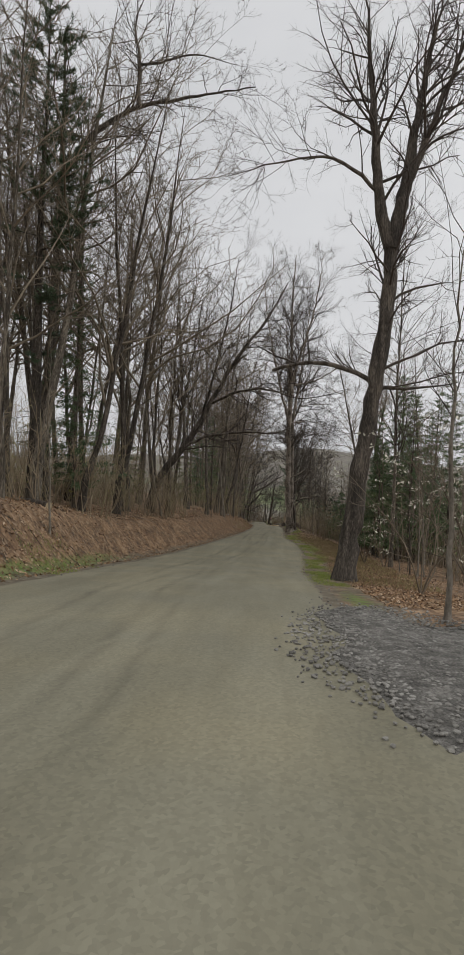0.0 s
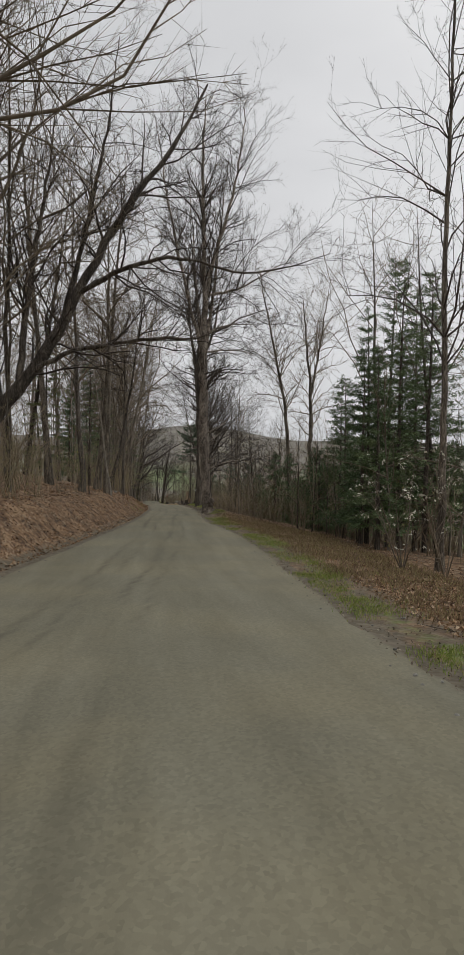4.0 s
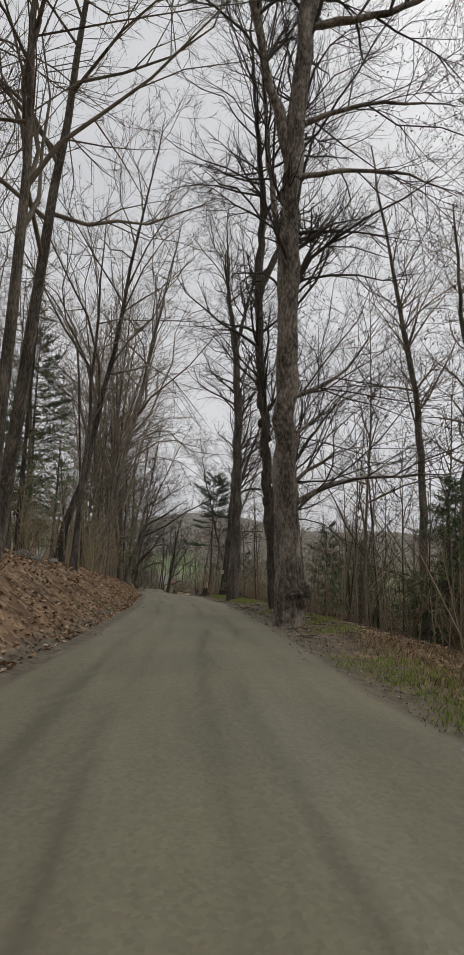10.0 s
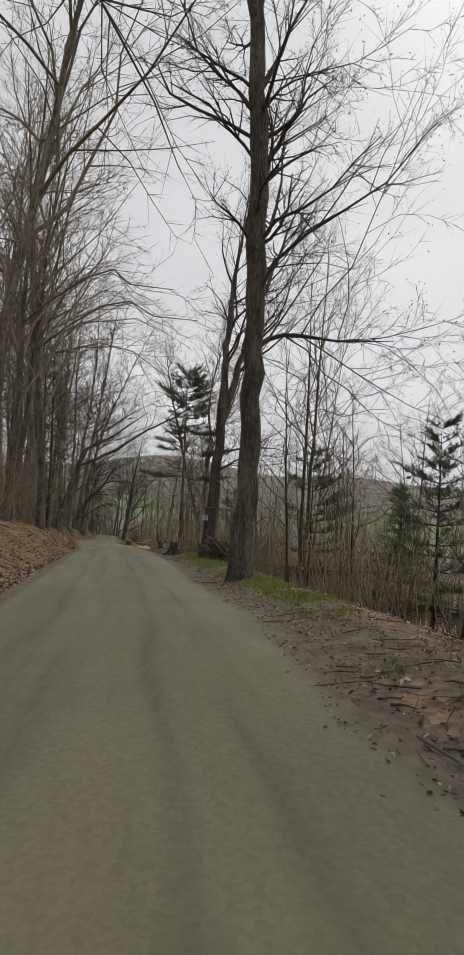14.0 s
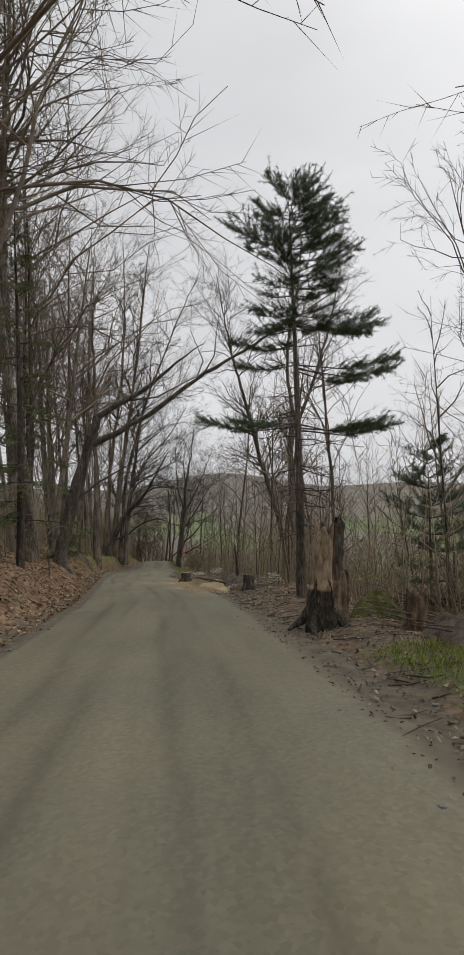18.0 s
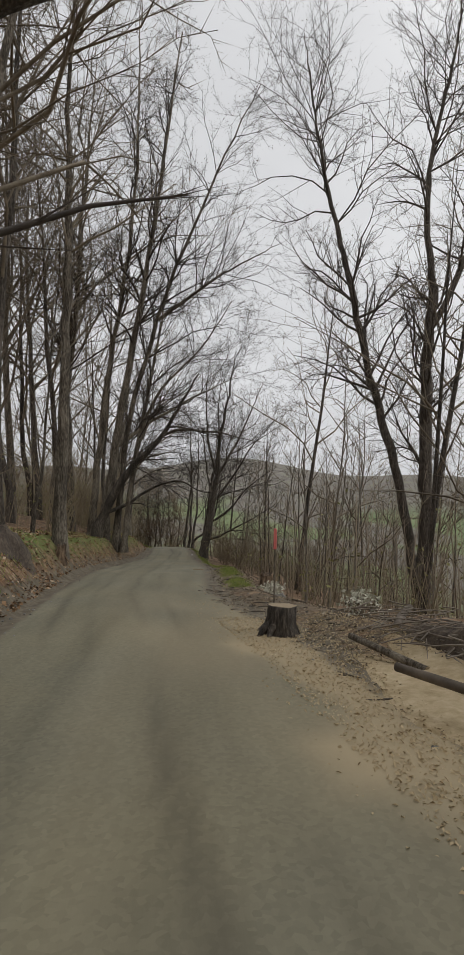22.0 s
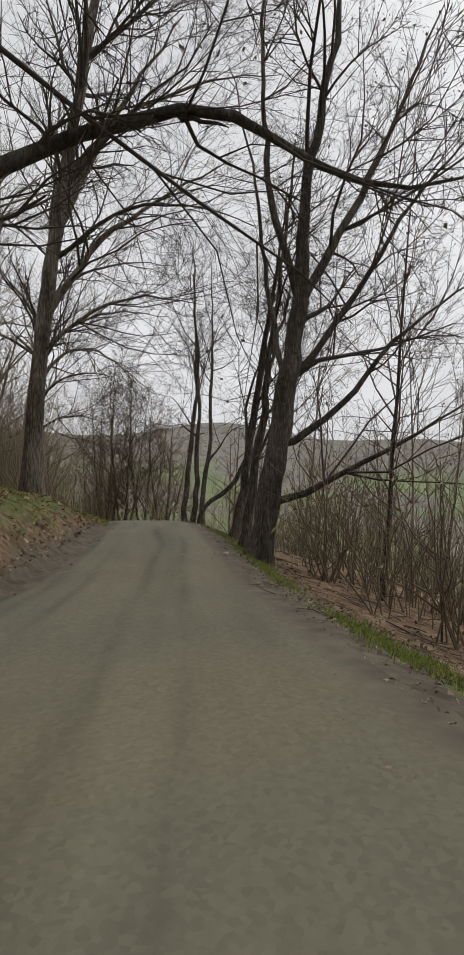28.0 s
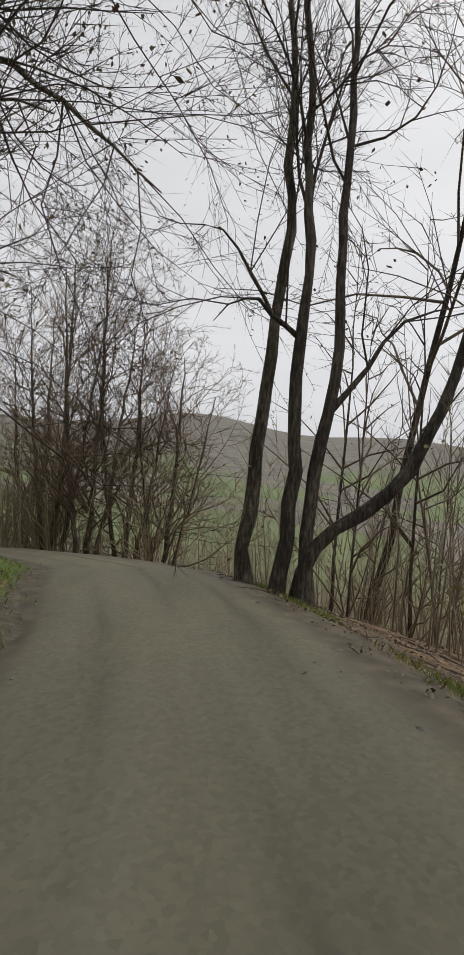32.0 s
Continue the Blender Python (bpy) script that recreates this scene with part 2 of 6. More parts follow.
def road_material():
    m = material("packed_dirt_and_gravel", [(0.186, 0.172, 0.115), (0.260, 0.243, 0.170), (0.330, 0.311, 0.226)], 1.1, 10, 0.88, 0.35, (1.0, 0.09, 1.0), "World", spread=0.2, bump_scale=0.02)
    n, l = m.node_tree.nodes, m.node_tree.links
    bsdf = n["Principled BSDF"]
    base = bsdf.inputs["Base Color"].links[0].from_socket
    pos = n.new("ShaderNodeNewGeometry").outputs["Position"]
    grit = n.new("ShaderNodeTexVoronoi")
    grit.inputs["Scale"].default_value = 26
    l.new(pos, grit.inputs["Vector"])
    patch = n.new("ShaderNodeTexNoise")
    patch.inputs["Scale"].default_value, patch.inputs["Detail"].default_value = 0.35, 5
    l.new(pos, patch.inputs["Vector"])
    ramp = n.new("ShaderNodeValToRGB")
    ramp.color_ramp.elements[0].position, ramp.color_ramp.elements[0].color = 0.42, (0.90, 0.90, 0.90, 1)
    ramp.color_ramp.elements[1].position, ramp.color_ramp.elements[1].color = 0.62, (1.04, 1.01, 0.96, 1)
    l.new(patch.outputs["Fac"], ramp.inputs["Fac"])
    speck = n.new("ShaderNodeMapRange")
    speck.inputs["To Min"].default_value, speck.inputs["To Max"].default_value = 0.86, 1.14
    l.new(grit.outputs["Color"], speck.inputs["Value"])
    one = n.new("ShaderNodeMix")
    one.data_type, one.blend_type = "RGBA", "MULTIPLY"
    one.inputs["Factor"].default_value = 1
    l.new(base, one.inputs["A"])
    l.new(ramp.outputs["Color"], one.inputs["B"])
    two = n.new("ShaderNodeMix")
    two.data_type, two.blend_type = "RGBA", "MULTIPLY"
    two.inputs["Factor"].default_value = 1
    l.new(one.outputs["Result"], two.inputs["A"])
    l.new(speck.outputs["Result"], two.inputs["B"])
    # fresh clay in the tracks, by a mask that the road carries
    track = n.new("ShaderNodeVertexColor")
    track.layer_name = "cover"
    sep = n.new("ShaderNodeSeparateColor")
    l.new(track.outputs["Color"], sep.inputs["Color"])
    clay = n.new("ShaderNodeMix")
    clay.data_type = "RGBA"
    l.new(sep.outputs["Red"], clay.inputs["Factor"])
    l.new(two.outputs["Result"], clay.inputs["A"])
    clay.inputs["B"].default_value = (0.098, 0.088, 0.060, 1)
    tan = n.new("ShaderNodeMix")
    tan.data_type = "RGBA"
    l.new(sep.outputs["Green"], tan.inputs["Factor"])
    l.new(clay.outputs["Result"], tan.inputs["A"])
    tan.inputs["B"].default_value = (0.46, 0.37, 0.23, 1)
    # loose soil and litter creeping in from the sides
    rough_edge = n.new("ShaderNodeTexNoise")
    rough_edge.inputs["Scale"].default_value, rough_edge.inputs["Detail"].default_value = 3.2, 8
    l.new(pos, rough_edge.inputs["Vector"])
    add = n.new("ShaderNodeMath")
    l.new(sep.outputs["Blue"], add.inputs[0])
    l.new(rough_edge.outputs["Fac"], add.inputs[1])
    cut = n.new("ShaderNodeMapRange")
    cut.inputs["From Min"].default_value, cut.inputs["From Max"].default_value = 0.8, 1.15
    l.new(add.outputs["Value"], cut.inputs["Value"])
    soil = n.new("ShaderNodeValToRGB")
    soil.color_ramp.elements[0].position, soil.color_ramp.elements[0].color = 0.3, (0.115, 0.095, 0.066, 1)
    soil.color_ramp.elements[1].position, soil.color_ramp.elements[1].color = 0.7, (0.25, 0.212, 0.15, 1)
    l.new(rough_edge.outputs["Fac"], soil.inputs["Fac"])
    side = n.new("ShaderNodeMix")
    side.data_type = "RGBA"
    l.new(cut.outputs["Result"], side.inputs["Factor"])
    l.new(tan.outputs["Result"], side.inputs["A"])
    l.new(soil.outputs["Color"], side.inputs["B"])
    l.new(side.outputs["Result"], bsdf.inputs["Base Color"])
    return m


def ground_material():
    """Leaf litter, soil, grass and, far off, fields and haze-paled woods, mixed by the cover that the sheet carries."""
    m = bpy.data.materials.new("forest_floor")
    m.use_nodes = True
    n, l = m.node_tree.nodes, m.node_tree.links
    bsdf = n["Principled BSDF"]
    bsdf.inputs["Roughness"].default_value = 0.95
    pos = n.new("ShaderNodeNewGeometry").outputs["Position"]

    def noise(scale, detail=5):
        t = n.new("ShaderNodeTexNoise")
        t.inputs["Scale"].default_value, t.inputs["Detail"].default_value = scale, detail
        l.new(pos, t.inputs["Vector"])
        return t.outputs["Fac"]

    def ramp(value, stops):
        r = n.new("ShaderNodeValToRGB")
        for i, (p, c) in enumerate(stops):
            e = r.color_ramp.elements[i] if i < 2 else r.color_ramp.elements.new(p)
            e.position, e.color = p, (*c, 1)
        l.new(value, r.inputs["Fac"])
        return r.outputs["Color"]

    def mix(fac, a, b, how="MIX"):
        x = n.new("ShaderNodeMix")
        x.data_type, x.blend_type = "RGBA", how
        if isinstance(fac, float):
            x.inputs["Factor"].default_value = fac
        else:
            l.new(fac, x.inputs["Factor"])
        l.new(a, x.inputs["A"])
        l.new(b, x.inputs["B"])
        return x.outputs["Result"]

    cells = n.new("ShaderNodeTexVoronoi")
    cells.inputs["Scale"].default_value = 8
    l.new(pos, cells.inputs["Vector"])
    bw = n.new("ShaderNodeSeparateColor")
    l.new(cells.outputs["Color"], bw.inputs["Color"])
    leaf = ramp(bw.outputs["Red"], [(0.0, (0.07, 0.043, 0.027)), (0.4, (0.21, 0.12, 0.064)), (0.75, (0.38, 0.24, 0.135)), (1.0, (0.52, 0.40, 0.27))])
    leaf = mix(0.5, leaf, ramp(noise(1.3, 8), [(0.36, (0.055, 0.04, 0.027)), (0.5, (0.22, 0.14, 0.08)), (0.64, (0.43, 0.29, 0.17))]))
    soil = ramp(noise(3.0, 8), [(0.3, (0.115, 0.095, 0.066)), (0.7, (0.25, 0.212, 0.15))])
    grass = ramp(noise(5.0, 6), [(0.3, (0.10, 0.145, 0.03)), (0.55, (0.17, 0.24, 0.055)), (0.8, (0.27, 0.27, 0.11))])
    # bare woods far off, lightened towards grey: distance haze put into the colour
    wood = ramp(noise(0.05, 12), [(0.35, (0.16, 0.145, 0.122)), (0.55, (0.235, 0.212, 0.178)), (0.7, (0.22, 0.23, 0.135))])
    field = ramp(noise(0.02, 4), [(0.35, (0.155, 0.215, 0.085)), (0.65, (0.225, 0.26, 0.12))])
    cover = n.new("ShaderNodeVertexColor")
    cover.layer_name = "cover"
    sep = n.new("ShaderNodeSeparateColor")
    l.new(cover.outputs["Color"], sep.inputs["Color"])

    def edge(value, how):
        """A ragged edge where two covers meet."""
        a = n.new("ShaderNodeMath")
        a.operation = "MULTIPLY_ADD"
        a.inputs[1].default_value, a.inputs[2].default_value = 0.7, -0.35
        l.new(noise(how, 6), a.inputs[0])
        b = n.new("ShaderNodeMath")
        l.new(value, b.inputs[0])
        l.new(a.outputs["Value"], b.inputs[1])
        c = n.new("ShaderNodeMapRange")
        c.inputs["From Min"].default_value, c.inputs["From Max"].default_value = 0.35, 0.65
        l.new(b.outputs["Value"], c.inputs["Value"])
        return c.outputs["Result"]

    near = mix(edge(sep.outputs["Red"], 2.5), soil, leaf)
    near = mix(edge(sep.outputs["Green"], 3.0), near, grass)
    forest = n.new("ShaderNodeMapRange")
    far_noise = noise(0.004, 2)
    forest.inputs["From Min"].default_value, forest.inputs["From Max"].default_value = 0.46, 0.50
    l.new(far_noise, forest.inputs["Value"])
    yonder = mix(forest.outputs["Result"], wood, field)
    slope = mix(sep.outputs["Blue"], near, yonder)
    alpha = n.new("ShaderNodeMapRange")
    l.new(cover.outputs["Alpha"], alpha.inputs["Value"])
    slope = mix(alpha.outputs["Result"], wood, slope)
    l.new(slope, bsdf.inputs["Base Color"])
    bp = n.new("ShaderNodeBump")
    bp.inputs["Strength"].default_value, bp.inputs["Distance"].default_value = 0.8, 0.04
    l.new(cells.outputs["Distance"], bp.inputs["Height"])
    l.new(bp.outputs["Normal"], bsdf.inputs["Normal"])
    return m


def leaf_material(name, stops):
    m = bpy.data.materials.new(name)
    m.use_nodes = True
    n, l = m.node_tree.nodes, m.node_tree.links
    g = n.new("ShaderNodeNewGeometry")
    r = n.new("ShaderNodeValToRGB")
    for i, (p, c) in enumerate(stops):
        e = r.color_ramp.elements[i] if i < 2 else r.color_ramp.elements.new(p)
        e.position, e.color = p, (*c, 1)
    l.new(g.outputs["Random Per Island"], r.inputs["Fac"])
    l.new(r.outputs["Color"], n["Principled BSDF"].inputs["Base Color"])
    n["Principled BSDF"].inputs["Roughness"].default_value = 0.85
    return m


def blade_material():
    m = bpy.data.materials.new("spring_grass_blades")
    m.use_nodes = True
    n, l = m.node_tree.nodes, m.node_tree.links
    g = n.new("ShaderNodeNewGeometry")
    r = n.new("ShaderNodeValToRGB")
    for i, (p, c) in enumerate([(0.0, (0.17, 0.235, 0.04)), (0.5, (0.29, 0.375, 0.07)), (0.8, (0.41, 0.44, 0.13)), (1.0, (0.48, 0.40, 0.22))]):
        e = r.color_ramp.elements[i] if i < 2 else r.color_ramp.elements.new(p)
        e.position, e.color = p, (*c, 1)
    l.new(g.outputs["Random Per Island"], r.inputs["Fac"])
    l.new(r.outputs["Color"], n["Principled BSDF"].inputs["Base Color"])
    n["Principled BSDF"].inputs["Roughness"].default_value = 0.7
    return m


DIRT, FLOOR, BLADE = road_material(), ground_material(), blade_material()
LEAF = leaf_material("dry_fallen_leaves", [(0.0, (0.07, 0.04, 0.024)), (0.4, (0.26, 0.15, 0.078)), (0.72, (0.45, 0.285, 0.155)), (1.0, (0.64, 0.50, 0.35))])
OLD_LEAF = leaf_material("weathered_leaves", [(0.0, (0.06, 0.046, 0.033)), (0.45, (0.19, 0.145, 0.098)), (0.8, (0.34, 0.265, 0.18)), (1.0, (0.56, 0.48, 0.37))])
STRAW = leaf_material("dead_straw_and_fern", [(0.0, (0.15, 0.105, 0.06)), (0.45, (0.31, 0.23, 0.125)), (0.8, (0.42, 0.33, 0.19)), (1.0, (0.36, 0.37, 0.14))])


# ---- mesh helpers ----
def mesh_of(name, verts, faces, mat, smooth_faces=True):
    me = bpy.data.meshes.new(name)
    me.from_pydata(verts if isinstance(verts, list) else verts.tolist(), [], faces if isinstance(faces, list) else faces.tolist())
    me.materials.append(mat)
    if smooth_faces:
        me.shade_smooth()
    me.update()
    return me


def part(name, me, parent, label=""):
    ob = new(name, me)
    ob.parent = parent
    return tagged(ob, label)


def thing(name, x, y, z, label, category, group="", kind="", turn=0.0, scale=1.0):
    ob = new(name)
    ob.empty_display_size = 0.2
    ob.matrix_world = pose(x, y, z, 0, 0, turn) @ Matrix.Scale(scale, 4)
    return tagged(ob, label, category, group, kind)


class Wood:
    """Gathers tapered, jointed tubes into one mesh."""

    def __init__(self):
        self.v, self.f, self.tri, self.count = [], [], [], 0

    def tube(self, pts, radii, k):
        pts, radii = np.asarray(pts, float), np.asarray(radii, float)
        t = np.gradient(pts, axis=0)
        t /= np.linalg.norm(t, axis=1)[:, None] + 1e-9
        ref = np.array([1.0, 0.13, 0.0]) if abs(t[0, 2]) > 0.7 else np.array([0.1, 0.05, 1.0])
        u = np.cross(t, ref)
        u /= np.linalg.norm(u, axis=1)[:, None] + 1e-9
        w = np.cross(t, u)
        a = np.arange(k) * (2 * np.pi / k)
        ring = pts[:, None] + radii[:, None, None] * (np.cos(a)[None, :, None] * u[:, None] + np.sin(a)[None, :, None] * w[:, None])
        self.v.append(ring.reshape(-1, 3))
        n = len(pts)
        i = np.arange(n - 1)[:, None] * k
        j = np.arange(k)[None]
        q = np.stack([i + j, i + (j + 1) % k, i + k + (j + 1) % k, i + k + j], -1).reshape(-1, 4) + self.count
        self.f.append(q)
        self.count += n * k

    def cones(self, base, tip, r):
        """Many fine twigs at once, each a three-sided taper."""
        base, tip, r = np.asarray(base, float), np.asarray(tip, float), np.asarray(r, float)
        n = len(base)
        t = tip - base
        u = np.cross(t, [0.31, 0.22, 0.92])
        u *= (r / (np.linalg.norm(u, axis=1) + 1e-9))[:, None]
        w = np.cross(t, u)
        w *= (r / (np.linalg.norm(w, axis=1) + 1e-9))[:, None]
        self.v.append(np.stack([base + u, base - 0.5 * u + 0.866 * w, base - 0.5 * u - 0.866 * w, tip], 1).reshape(-1, 3))
        i = self.count + 4 * np.arange(n)[:, None]
        self.tri.append(np.concatenate([i + [0, 1, 3], i + [1, 2, 3], i + [2, 0, 3]]))
        self.count += 4 * n

    def lumps(self, amount, rng, size=0.5):
        """Burls and flutes on what was gathered so far."""
        v = np.concatenate(self.v)
        v = v + amount * np.stack([wave(v[:, 1] * 2, v[:, 2], size, s) for s in (1, 2, 3)], 1) * [1, 1, 0.3]
        self.v = [v]

    def mesh(self, name, mat):
        faces = [q for f in self.f for q in f.tolist()] + [t for f in self.tri for t in f.tolist()]
        return mesh_of(name, np.concatenate(self.v), faces, mat)


def curve_through(pts, n, rng=None, jitter=0.0):
    """n points on a smooth line through the given ones."""
    p = np.asarray(pts, float)
    s = np.r_[0, np.cumsum(np.linalg.norm(np.diff(p, axis=0), axis=1))]
    q = np.linspace(0, s[-1], n)
    out = np.stack([np.interp(q, s, p[:, k]) for k in range(3)], 1)
    for _ in range(2):
        out[1:-1] = 0.25 * out[:-2] + 0.5 * out[1:-1] + 0.25 * out[2:]
    if rng is not None and jitter:
        out[1:-1] += rng.normal(0, jitter, (n - 2, 3))
    return out


def side_way(rng, t, angle, spin):
    """A direction that leaves t at an angle."""
    ref = np.array([0, 0, 1.0]) if abs(t[2]) < 0.9 else np.array([1.0, 0, 0])
    u = np.cross(t, ref)
    u /= np.linalg.norm(u)
    w = np.cross(t, u)
    return t * math.cos(angle) + (u * math.cos(spin) + w * math.sin(spin)) * math.sin(angle)


SIDES = (10, 4, 3, 3, 3)


def bough(wood, rng, start, way, length, radius, level, last, lift=0.12, crook=0.16, tips=None, child=(6, 5, 4), droop=0.0, fine=0.005):
    """One limb with its branches and twigs. The last level is a spray of fine tapers."""
    n = 6 if level < 2 and last > 2 else 4
    pts, p, d = [np.array(start)], np.array(start, float), np.array(way, float)
    step = length / (n - 1)
    for _ in range(n - 1):
        d = d + rng.normal(0, crook, 3) + np.array([0, 0, lift - droop])
        d /= np.linalg.norm(d)
        p = p + d * step
        pts.append(p)
    pts = np.array(pts)
    wood[1].tube(pts, np.maximum(radius * np.linspace(1, 0.22, n), fine * 0.8), SIDES[min(level, 4)])
    count = max(2, int(child[min(level, len(child) - 1)] * rng.uniform(0.8, 1.2)))
    f = rng.uniform(0.2, 1.0, count)
    i = np.minimum((f * (n - 1)).astype(int), n - 2)
    t = pts[i + 1] - pts[i]
    at = pts[i] + t * (f * (n - 1) - i)[:, None]
    t = t / np.linalg.norm(t, axis=1)[:, None]
    reach = length * rng.uniform(0.34, 0.62, count) * (1.15 - 0.5 * f)
    if level >= last - 1:
        reach = reach * rng.uniform(0.45, 0.85, count)
        side = rng.normal(0, 1, (count, 3))
        side -= t * np.sum(side * t, 1)[:, None]
        side /= np.linalg.norm(side, axis=1)[:, None] + 1e-9
        a = rng.uniform(0.4, 1.0, count)[:, None]
        end = at + (t * np.cos(a) + side * np.sin(a) + [0, 0, lift]) * reach[:, None]
        wood[1].cones(at, end, np.maximum(radius * (1 - 0.7 * f) * 0.45, fine))
        if tips is not None:
            tips.extend(end)
        return
    for c in range(count):
        w = side_way(rng, t[c], rng.uniform(0.45, 0.95), rng.uniform(0, 6.28))
        bough(wood, rng, at[c], w, reach[c], radius * (1 - 0.7 * f[c]) * 0.5 + 0.0025, level + 1, last, lift + 0.01, crook * 1.15, tips, child, droop, fine)


def buds_mesh(name, tips, rng, size, mat):
    """Small folded leaf buds at the twig ends."""
    tips = np.array(tips)
    n = len(tips)
    c = tips + rng.normal(0, size, (n, 3))
    a, b = rng.normal(0, size, (n, 3)), rng.normal(0, size, (n, 3))
    v = np.stack([c - a, c + b * 0.6, c + a, c - b * 0.6], 1).reshape(-1, 3)
    f = np.arange(4 * n).reshape(-1, 4)
    return mesh_of(name, v, f, mat, False)

# ---- ground: one sheet to the horizon ----
def steps(a, b, first, grow):
    out, s = [], first
    v = a
    while v < b:
        out.append(v)
        v += s
        s *= grow
    return out


right_off = [0.0, 0.25, 0.5, 0.8, 1.2, 1.6, 2.1, 2.7, 3.3, 4, 5, 6, 7.5, 9, 11, 13, 16, 19, 23, 28] + steps(34, 2600, 7, 1.16)
left_off = [0.0, 0.2, 0.4, 0.7, 1.0, 1.4, 1.8, 2.2, 2.6, 3.1, 3.8, 4.6, 5.6, 7, 8.5, 10.5, 13, 16, 20, 25] + steps(31, 2600, 7, 1.16)
rows_y = [-v for v in reversed(steps(46, 2600, 8, 1.2))] + list(np.arange(-40, 178, 0.8)) + list(np.arange(178, 250, 3.0)) + steps(255, 2800, 8, 1.13)
cols_in = [0.1, 0.3, 0.5, 0.7, 0.9]
verts, cover = [], []
for yy in rows_y:
    el, er = table(ROAD, yy, 1), table(ROAD, yy, 2)
    xs = np.array([el - d for d in reversed(left_off)] + [el + (er - el) * f for f in cols_in] + [er + d for d in right_off])
    zs = land(xs, np.full(len(xs), yy))
    inside = (xs > el + 0.3) & (xs < er - 0.3)
    zs = zs - 0.05 * inside
    dl, dr = np.maximum(el - xs, 0), np.maximum(xs - er, 0)
    vg = table(VERGE, yy)
    red = np.where(dl > 0, smooth(dl / 0.9), smooth((dr - vg * (0.22 if yy < 62 else 0.4)) / 1.3)) * (0.85 + 0.15 * wave(xs, yy, 2, 1))
    red = np.where(dr > 0.1, np.maximum(red, 0.46 + 0.16 * wave(xs, yy, 0.9, 6)), red)
    mossy = smooth((yy - 118) / 12) * (dl > 0) * np.exp(-((dl - 1.6) / 1.3) ** 2) * 0.62
    tuft = (0.62 if yy < 50 else 0.25 if yy < 78 else 0.55) * (dr > 0) * np.exp(-((dr - (0.75 if yy < 66 else vg * 0.45)) / (0.6 if yy < 128 else 0.3)) ** 2) * (0.7 + 0.5 * wave(xs * 0 + 3, yy, 3.5, 2)) * smooth((abs(yy - 117) - 6) / 4)
    end_lawn = smooth((yy - 158) / 8) * (dl > 0) * smooth(dl / 0.6) * 0.9
    edge_l = 0.62 * (dl > 0) * np.exp(-((dl - 0.5) / 0.4) ** 2) * smooth((40 - yy) / 15)
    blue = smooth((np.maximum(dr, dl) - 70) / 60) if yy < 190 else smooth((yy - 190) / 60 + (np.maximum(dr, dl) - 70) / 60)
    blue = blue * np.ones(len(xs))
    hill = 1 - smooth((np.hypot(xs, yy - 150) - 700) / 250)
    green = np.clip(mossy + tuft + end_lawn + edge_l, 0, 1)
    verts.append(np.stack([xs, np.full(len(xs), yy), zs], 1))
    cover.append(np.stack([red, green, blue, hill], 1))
nc = len(verts[0])
verts, cover = np.concatenate(verts), np.concatenate(cover)
i, j = np.meshgrid(np.arange(len(rows_y) - 1), np.arange(nc - 1), indexing="ij")
q = (i * nc + j).ravel()
quads = np.stack([q, q + 1, q + nc + 1, q + nc], 1)


def painted(me, colours):
    at = me.color_attributes.new("cover", "FLOAT_COLOR", "POINT")
    at.data.foreach_set("color", np.ascontiguousarray(np.clip(colours, 0, 1), np.float32).ravel())


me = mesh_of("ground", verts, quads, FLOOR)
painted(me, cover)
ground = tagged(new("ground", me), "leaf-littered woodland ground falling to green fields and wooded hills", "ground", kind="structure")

# the dirt road, with worn wheel tracks and a ragged edge
ry = np.arange(-38, 236, 0.5)
across = np.linspace(0, 1, 57)
el, er = table(ROAD, ry, 1), table(ROAD, ry, 2)
rag = 0.16 * wave(ry, ry * 0 + 1, 0.5, 1) + 0.2 * wave(ry, ry * 0, 2.3, 4)
rag2 = 0.2 * wave(ry, ry * 0 + 5, 0.45, 2) + 0.35 * wave(ry, ry * 0 + 2, 2.7, 6)
rx = (el - rag - 0.05)[:, None] + ((er + rag2 + 0.1) - (el - rag - 0.05))[:, None] * across[None]
rY = np.repeat(ry[:, None], len(across), 1)
mid = ((el + er) / 2)[:, None]
off = rx - mid + 0.25 * np.sin(rY / 17) + 0.12 * wave(rx * 0, rY, 3, 6)


def streak(at, width, seed, span):
    return np.exp(-((off - at - 0.1 * wave(rx * 0, rY, 6, seed)) / width) ** 2) * np.clip(0.55 + 0.75 * wave(rx * 0, rY, span, seed), 0, 1)


rut = streak(0.35, 0.24, 2, 5) + streak(-1.25, 0.24, 4, 6)
lines = streak(0.1, 0.09, 5, 4) + streak(-1.5, 0.1, 7, 5) + 0.8 * streak(0.75, 0.08, 8, 3) + 0.7 * streak(-0.85, 0.08, 9, 4)
fade = smooth(np.minimum(across, 1 - across) / 0.07)[None]
rz = land(rx, rY) + 0.022 * fade - 0.012 + 0.03 * fade * (1 - (2 * across[None] - 1) ** 2) - 0.022 * rut - 0.012 * lines + 0.006 * wave(rx, rY, 0.4, 1) + 0.012 * wave(rx, rY, 1.3, 3)
